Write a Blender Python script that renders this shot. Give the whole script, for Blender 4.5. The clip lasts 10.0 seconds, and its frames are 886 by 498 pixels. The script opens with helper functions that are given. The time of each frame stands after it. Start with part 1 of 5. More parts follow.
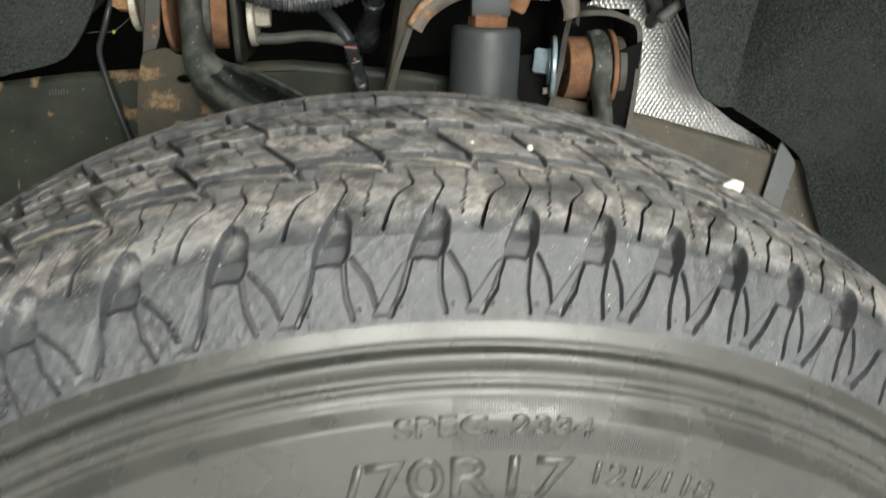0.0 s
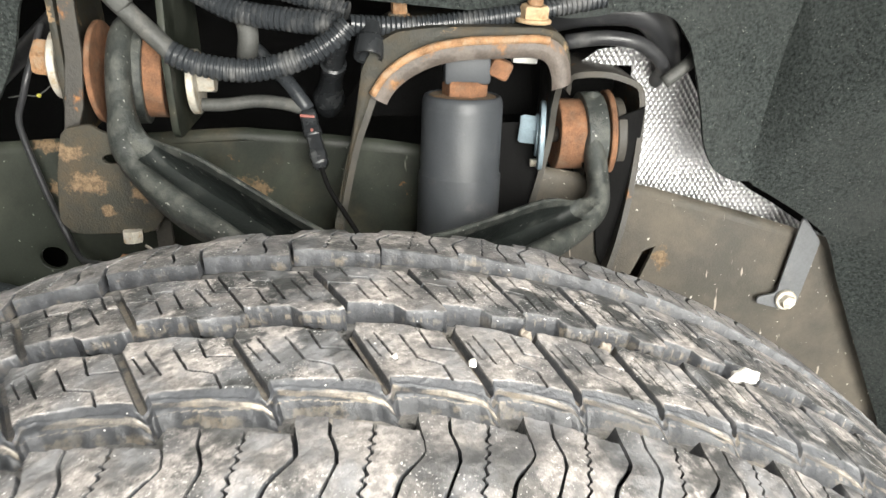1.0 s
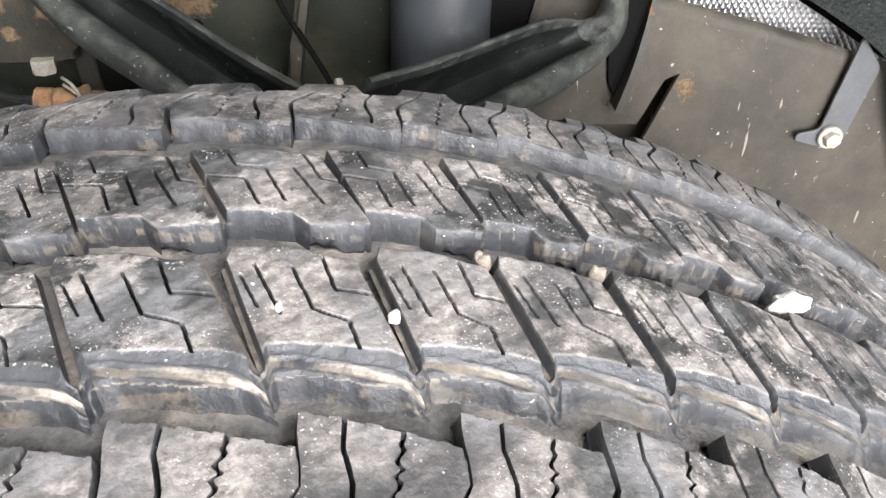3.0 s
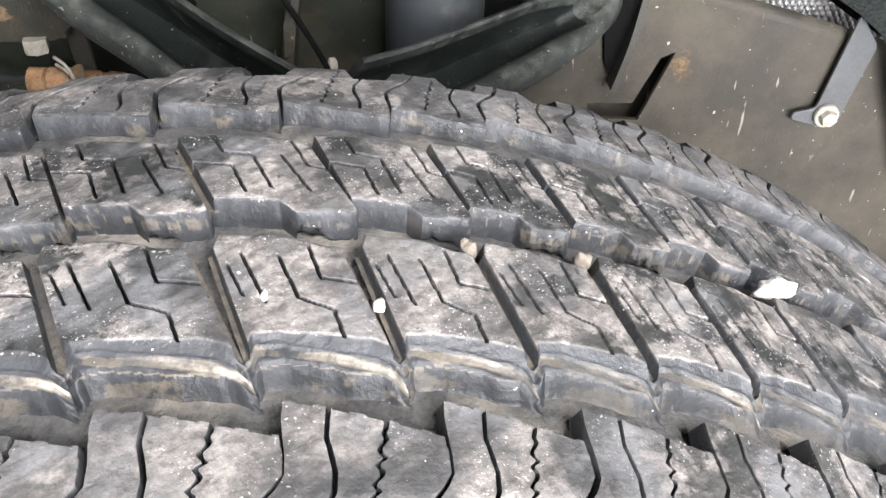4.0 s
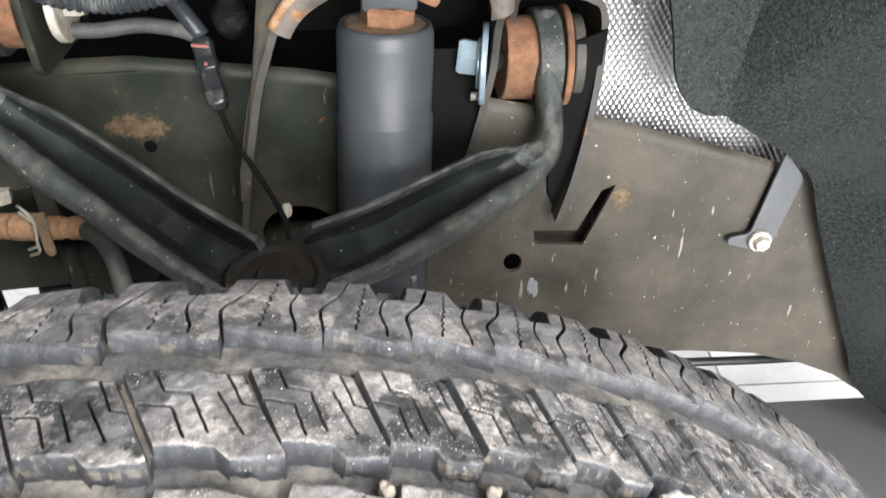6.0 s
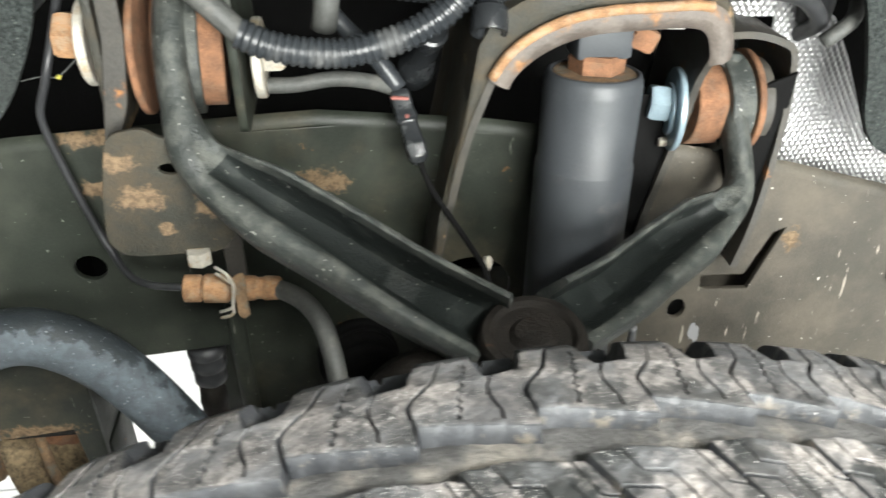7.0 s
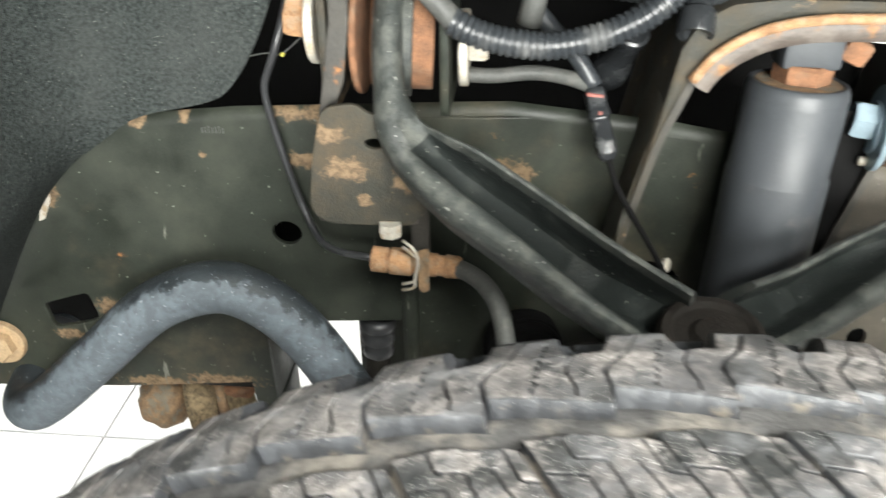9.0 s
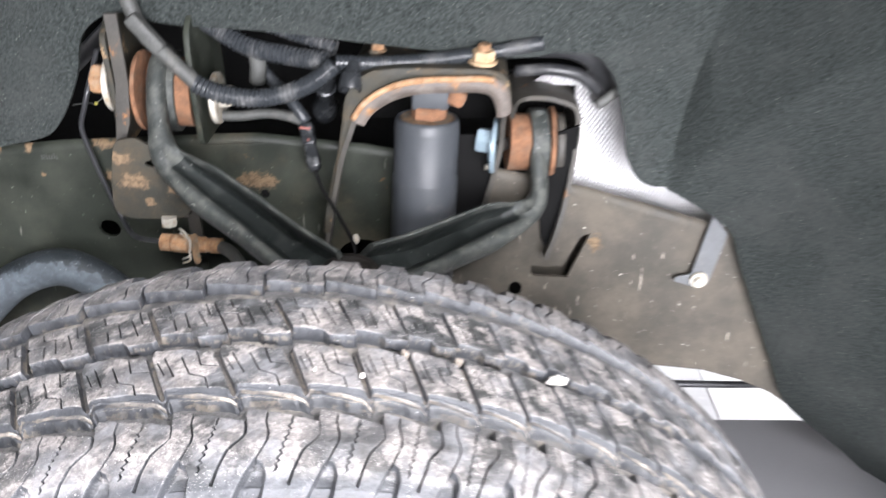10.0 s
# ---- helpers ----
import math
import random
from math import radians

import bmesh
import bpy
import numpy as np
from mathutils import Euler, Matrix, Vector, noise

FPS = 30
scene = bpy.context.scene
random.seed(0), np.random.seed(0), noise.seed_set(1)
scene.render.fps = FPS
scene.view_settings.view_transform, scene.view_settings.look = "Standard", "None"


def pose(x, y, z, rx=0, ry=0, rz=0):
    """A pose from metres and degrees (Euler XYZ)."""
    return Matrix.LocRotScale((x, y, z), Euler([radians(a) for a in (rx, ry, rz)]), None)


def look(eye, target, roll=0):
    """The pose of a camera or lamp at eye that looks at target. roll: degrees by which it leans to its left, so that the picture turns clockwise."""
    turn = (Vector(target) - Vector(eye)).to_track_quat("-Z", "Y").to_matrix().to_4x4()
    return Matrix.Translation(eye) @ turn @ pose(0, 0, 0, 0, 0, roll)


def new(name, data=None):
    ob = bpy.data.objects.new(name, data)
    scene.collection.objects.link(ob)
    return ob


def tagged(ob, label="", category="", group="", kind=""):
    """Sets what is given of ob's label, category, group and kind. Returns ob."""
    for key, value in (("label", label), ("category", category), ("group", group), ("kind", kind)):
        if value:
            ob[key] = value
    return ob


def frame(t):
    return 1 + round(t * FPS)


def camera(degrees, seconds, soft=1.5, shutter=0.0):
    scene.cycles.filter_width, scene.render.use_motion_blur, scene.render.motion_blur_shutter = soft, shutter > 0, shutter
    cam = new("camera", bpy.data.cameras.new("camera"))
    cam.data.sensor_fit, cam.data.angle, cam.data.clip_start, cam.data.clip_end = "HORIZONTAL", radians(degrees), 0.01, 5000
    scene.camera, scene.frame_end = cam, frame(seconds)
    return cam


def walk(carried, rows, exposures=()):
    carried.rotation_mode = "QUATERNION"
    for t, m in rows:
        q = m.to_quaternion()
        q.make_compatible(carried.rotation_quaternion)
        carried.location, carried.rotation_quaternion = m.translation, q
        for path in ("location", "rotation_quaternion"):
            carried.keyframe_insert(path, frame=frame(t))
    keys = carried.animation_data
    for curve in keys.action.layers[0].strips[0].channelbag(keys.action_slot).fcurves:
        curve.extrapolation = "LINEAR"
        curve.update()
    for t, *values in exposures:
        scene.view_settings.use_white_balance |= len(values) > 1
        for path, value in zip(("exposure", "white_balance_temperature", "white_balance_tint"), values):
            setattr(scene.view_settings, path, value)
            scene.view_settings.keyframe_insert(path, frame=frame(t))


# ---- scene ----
cam = camera(56.1, 10.0, soft=1.4, shutter=0.30)
PATH = [
    (0, (0.01, 0.004, 0.915), (0.153, 1.853, 0.167), -0.0),
    (0.5, (0.043, 0.062, 0.956), (0.181, 1.917, 0.22), 0.2),
    (1, (0.051, 0.118, 0.961), (0.16, 1.953, 0.173), 0.0),
    (1.5, (0.061, 0.172, 0.947), (0.155, 1.922, -0.017), 0.1),
    (2, (0.058, 0.198, 0.947), (0.135, 1.883, -0.127), -0.1),
    (2.5, (0.072, 0.211, 0.941), (0.132, 1.846, -0.21), -0.4),
    (4, (0.084, 0.214, 0.945), (0.136, 1.775, -0.304), -0.6),
    (4.5, (0.081, 0.206, 0.948), (0.15, 1.757, -0.313), -0.3),
    (5, (0.086, 0.196, 0.98), (0.16, 1.742, -0.286), -0.1),
    (5.2, (0.1, 0.2, 0.998), (0.183, 1.745, -0.269), 0.1),
    (6.3, (0.099, 0.24, 0.999), (0.269, 1.905, -0.097), 0.5),
    (6.5, (0.054, 0.249, 0.998), (0.269, 1.917, -0.084), 0.4),
    (7, (-0.04, 0.254, 0.998), (0.15, 1.937, -0.067), -0.2),
    (7.5, (-0.117, 0.257, 0.992), (0.025, 1.951, -0.062), -0.4),
    (8, (-0.144, 0.258, 0.986), (-0.167, 1.964, -0.059), -1.6),
    (8.5, (-0.132, 0.255, 0.988), (-0.262, 1.956, -0.056), -1.1),
    (9, (-0.062, 0.232, 0.992), (-0.217, 1.939, -0.039), -0.3),
    (9.5, (0.053, 0.157, 0.994), (-0.116, 1.868, -0.027), -0.7),
    (10, (0.118, 0.005, 1.098), (0.11, 1.736, 0.095), 0.3),
]

EXPOSURES = [(0.0, -0.80, 6750, 4), (0.5, -0.22, 6800, 6), (1.0, 0.14, 6700, 8), (2.0, 0.03, 6500, 12), (2.5, 0.03, 6420, 13), (4.5, -0.02, 6270, 13), (6.5, 0.25, 6350, 9), (7.5, 0.60, 6500, 3), (8.2, 0.63, 6520, 3), (9.0, 0.63, 6500, 6), (9.5, 0.18, 6300, 10), (9.7, 0.05, 6250, 12), (10.0, 0.40, 6100, 16)]
walk(cam, [(t, look(eye, target, roll)) for t, eye, target, roll in PATH], EXPOSURES)

# ---- light ----
world = bpy.data.worlds.new("workshop_air")
scene.world = world
world.use_nodes = True
world.node_tree.nodes["Background"].inputs[0].default_value = (0.95, 0.98, 1.0, 1)
world.node_tree.nodes["Background"].inputs[1].default_value = 0.003


def lamp(name, eye, target, power, width, depth, colour=(1, 0.98, 0.95)):
    data = bpy.data.lights.new(name, "AREA")
    data.energy, data.shape, data.size, data.size_y, data.color = power, "RECTANGLE", width, depth, colour
    ob = new(name, data)
    ob.matrix_world = look(eye, target)
    return ob


# overhead lamp added without a seen source, placed to balance brightness
lamp("added_overhead_lamp", (1.0, -1.5, 2.78), (0.3, -0.4, 0.0), 185, 1.6, 0.5)
# main lamp added in the front wall's opening; its source is unseen
lamp("added_front_lamp", (1.1, -3.9, 1.65), (0.1, 0.6, 0.95), 570, 3.4, 2.2, (1.0, 0.985, 0.96))
# rear lamp added to brighten the floor beyond the vehicle
lamp("added_overhead_lamp", (0.2, 3.2, 2.75), (0.2, 3.0, 0.0), 95, 3.0, 1.2)

# ---- materials ----


def rgb(c):
    return (*c, 1.0) if len(c) == 3 else c


def surface(name, base, rough=0.6, metal=0.0, vary=0.35, scale=30.0, film=None, rust=None, specks=None, bump=0.3, grain=600.0, spec=0.5, tops=None, streaks=None, pale_below="", stain=None, spots=()):
    """Paint, rubber or metal: base colour varied at two scales; film = (colour, low, high, scale) of dust; rust likewise;
    specks = (colour, threshold, scale); tops = (colour, strength) of dust that lies on the worn tops of a tread."""
    m = bpy.data.materials.new(name)
    m.use_nodes = True
    nt = m.node_tree
    bs = nt.nodes["Principled BSDF"]
    link = nt.links.new
    pos = nt.nodes.new("ShaderNodeNewGeometry").outputs["Position"]

    def noisy(sc, detail=5.0, rough_=0.6, shift=0.0):
        n = nt.nodes.new("ShaderNodeTexNoise")
        n.inputs["Scale"].default_value, n.inputs["Detail"].default_value, n.inputs["Roughness"].default_value = sc, detail, rough_
        if shift:
            a = nt.nodes.new("ShaderNodeVectorMath")
            a.inputs[1].default_value = (shift, shift * 1.7, -shift)
            link(pos, a.inputs[0])
            link(a.outputs[0], n.inputs["Vector"])
        else:
            link(pos, n.inputs["Vector"])
        return n.outputs["Fac"]

    def span(v, lo, hi, a=0.0, b=1.0):
        r = nt.nodes.new("ShaderNodeMapRange")
        r.interpolation_type = "SMOOTHSTEP"
        for k, x in zip(("From Min", "From Max", "To Min", "To Max"), (lo, hi, a, b)):
            r.inputs[k].default_value = x
        link(v, r.inputs["Value"])
        return r.outputs[0]

    def mix(f, a, b, kind="MIX"):
        n = nt.nodes.new("ShaderNodeMix")
        n.data_type, n.blend_type = "RGBA", kind
        for sock, v in ((n.inputs["Factor"], f), (n.inputs[6], a), (n.inputs[7], b)):
            if isinstance(v, (int, float)):
                sock.default_value = v
            elif isinstance(v, tuple):
                sock.default_value = rgb(v)
            else:
                link(v, sock)
        return n.outputs[2]

    def times(a, b):
        n = nt.nodes.new("ShaderNodeMath")
        n.operation = "MULTIPLY"
        for sock, v in zip(n.inputs, (a, b)):
            if isinstance(v, (int, float)):
                sock.default_value = v
            else:
                link(v, sock)
        return n.outputs[0]

    n1, n2 = noisy(scale), noisy(grain, 3.0)
    if spots:
        ragged_n = noisy(130.0, 7.0, 0.7, 19.0)
        spot_col = mix(span(noisy(240.0, 6.0, 0.75, 33.0), 0.36, 0.62), (0.105, 0.074, 0.044), (0.23, 0.158, 0.092))
    dark = tuple(c * (1 - vary) for c in base)
    light = tuple(min(1, c * (1 + vary)) for c in base)
    col = mix(span(n1, 0.3, 0.7), dark, light)
    col = mix(0.35, col, mix(span(n2, 0.3, 0.7), dark, light))
    rough_v = span(n1, 0.25, 0.75, max(0.05, rough - 0.12), min(1, rough + 0.12))
    metal_v = metal
    if tops:
        at = nt.nodes.new("ShaderNodeAttribute")
        at.attribute_name = "worn"
        patch = span(noisy(46.0, 7.0, 0.62, 3.1), 0.38, 0.58, 0.24, 1.0)
        grit = span(noisy(330.0, 6.0, 0.72, 1.3), 0.36, 0.62)
        lay = times(span(at.outputs["Fac"], 0.45, 0.95), times(patch, tops[1]))
        col = mix(lay, col, mix(grit, tuple(0.45 * c for c in tops[0]), tops[0]))
        col = mix(times(span(noisy(170.0, 5.0, 0.68, 41.0), 0.42, 0.62), times(at.outputs["Fac"], 0.45)), col, (0.115, 0.115, 0.114))
        smear = times(span(noisy(48.0, 9.0, 0.74, 12.3), 0.475, 0.54), span(noisy(13.0, 2.0, 0.5, 20.1), 0.36, 0.50, 0.25, 1.0))
        col = mix(times(smear, times(at.outputs["Fac"], 0.92)), col, (0.034, 0.037, 0.037))
        col = mix(times(span(noisy(1250.0, 2.0, 0.5, 9.4), 0.635, 0.675), times(at.outputs["Fac"], times(0.9, span(noisy(60.0, 3.0, 0.6, 15.0), 0.42, 0.58)))), col, (0.78, 0.76, 0.73))
        silt = nt.nodes.new("ShaderNodeAttribute")
        silt.attribute_name = "dusty"
        sand = mix(span(silt.outputs["Fac"], 0.45, 0.9), (0.20, 0.172, 0.135), (0.64, 0.58, 0.50))
        sand = mix(span(noisy(160.0, 6.0, 0.75, 2.6), 0.35, 0.62), tuple(0.5 * c for c in (0.3, 0.28, 0.26)), sand)
    if stain:
        col = mix(times(span(noisy(stain[3], 9.0, 0.66, 23.0), stain[1], stain[2]), span(noisy(stain[3] * 14, 6.0, 0.7, 27.0), 0.3, 0.6, 0.45, 1.0)), col, stain[0])
    if film:
        mask = times(span(noisy(film[3], 8.0, 0.65, 5.2), film[1], film[2]), span(noisy(film[3] * 9, 4.0, 0.7, 2.2), 0.2, 0.7, 0.55, 1.0))
        if pale_below:
            below_mask = nt.nodes.new("ShaderNodeAttribute")
            below_mask.attribute_name = pale_below
            ragged = nt.nodes.new("ShaderNodeMath")
            ragged.operation = "ADD"
            link(below_mask.outputs["Fac"], ragged.inputs[0])
            link(span(noisy(90.0, 6.0, 0.7, 14.0), 0.3, 0.7, -0.35, 0.35), ragged.inputs[1])
            mask = times(span(ragged.outputs[0], 0.35, 0.65), span(noisy(film[3], 8.0, 0.65, 5.2), film[1], film[2], 0.55, 1.0))
        if tops:
            mask = times(mask, span(at.outputs["Fac"], 0.1, 0.7, 0.2, 1.0))
        col = mix(mask, col, film[0])
        rough_v = mix(mask, rough_v, (0.9, 0.9, 0.9))
    if tops:
        torn = nt.nodes.new("ShaderNodeMath")
        torn.operation = "ADD"
        link(silt.outputs["Fac"], torn.inputs[0])
        link(span(noisy(75.0, 7.0, 0.7, 17.0), 0.3, 0.7, -0.27, 0.23), torn.inputs[1])
        col = mix(times(span(torn.outputs[0], 0.26, 0.44), times(span(noisy(300.0, 4.0, 0.7, 8.0), 0.3, 0.6, 0.6, 1.0), span(noisy(14.0, 2.0, 0.5, 31.0), 0.40, 0.54, 0.35, 1.0))), col, sand)
    if rust:
        mask = span(noisy(rust[3], 8.0, 0.7, 8.8), rust[1], rust[2])
        col = mix(mask, col, mix(span(noisy(rust[3] * 7, 5.0, 0.7, 4.1), 0.3, 0.7), tuple(0.45 * c for c in rust[0]), rust[0]))
        rough_v = mix(mask, rough_v, (0.85, 0.85, 0.85))
        if metal:
            metal_v = span(mask, 0.0, 1.0, metal, 0.0)
    for cx, cz, rx, rz in spots:
        off = nt.nodes.new("ShaderNodeVectorMath")
        off.operation = "SUBTRACT"
        off.inputs[1].default_value = (cx, 0, cz)
        link(pos, off.inputs[0])
        fit_ = nt.nodes.new("ShaderNodeVectorMath")
        fit_.operation = "MULTIPLY"
        fit_.inputs[1].default_value = (1 / rx, 0, 1 / rz)
        link(off.outputs[0], fit_.inputs[0])
        far_ = nt.nodes.new("ShaderNodeVectorMath")
        far_.operation = "LENGTH"
        link(fit_.outputs[0], far_.inputs[0])
        edge = nt.nodes.new("ShaderNodeMath")
        edge.operation = "ADD"
        link(far_.outputs["Value"], edge.inputs[0])
        link(span(ragged_n, 0.25, 0.75, -0.65, 0.65), edge.inputs[1])
        mask = span(edge.outputs[0], 0.75, 1.35, 1.0, 0.0)
        col = mix(mask, col, spot_col)
        rough_v = mix(mask, rough_v, (0.85, 0.85, 0.85))
    if streaks:
        flat = nt.nodes.new("ShaderNodeVectorMath")
        flat.operation = "MULTIPLY"
        flat.inputs[1].default_value = (1.0, 1.0, 0.16)
        link(pos, flat.inputs[0])
        n = nt.nodes.new("ShaderNodeTexNoise")
        n.inputs["Scale"].default_value, n.inputs["Detail"].default_value = streaks[2], 3.0
        link(flat.outputs[0], n.inputs["Vector"])
        col = mix(span(n.outputs["Fac"], streaks[1], streaks[1] + 0.05), col, streaks[0])
    if specks:
        col = mix(span(noisy(specks[2], 2.0, 0.5, 6.6), specks[1], specks[1] + 0.03), col, specks[0])
    link(col, bs.inputs["Base Color"])
    link(rough_v, bs.inputs["Roughness"])
    if isinstance(metal_v, (int, float)):
        bs.inputs["Metallic"].default_value = metal_v
    else:
        link(metal_v, bs.inputs["Metallic"])
    bs.inputs["Specular IOR Level"].default_value = spec
    b = nt.nodes.new("ShaderNodeBump")
    b.inputs["Strength"].default_value, b.inputs["Distance"].default_value = bump, 0.0012
    both = nt.nodes.new("ShaderNodeMath")
    both.operation = "ADD"
    link(n2, both.inputs[0])
    link(noisy(grain * 0.23, 5.0, 0.6, 7.7), both.inputs[1])
    link(both.outputs[0], b.inputs["Height"])
    link(b.outputs["Normal"], bs.inputs["Normal"])
    return m


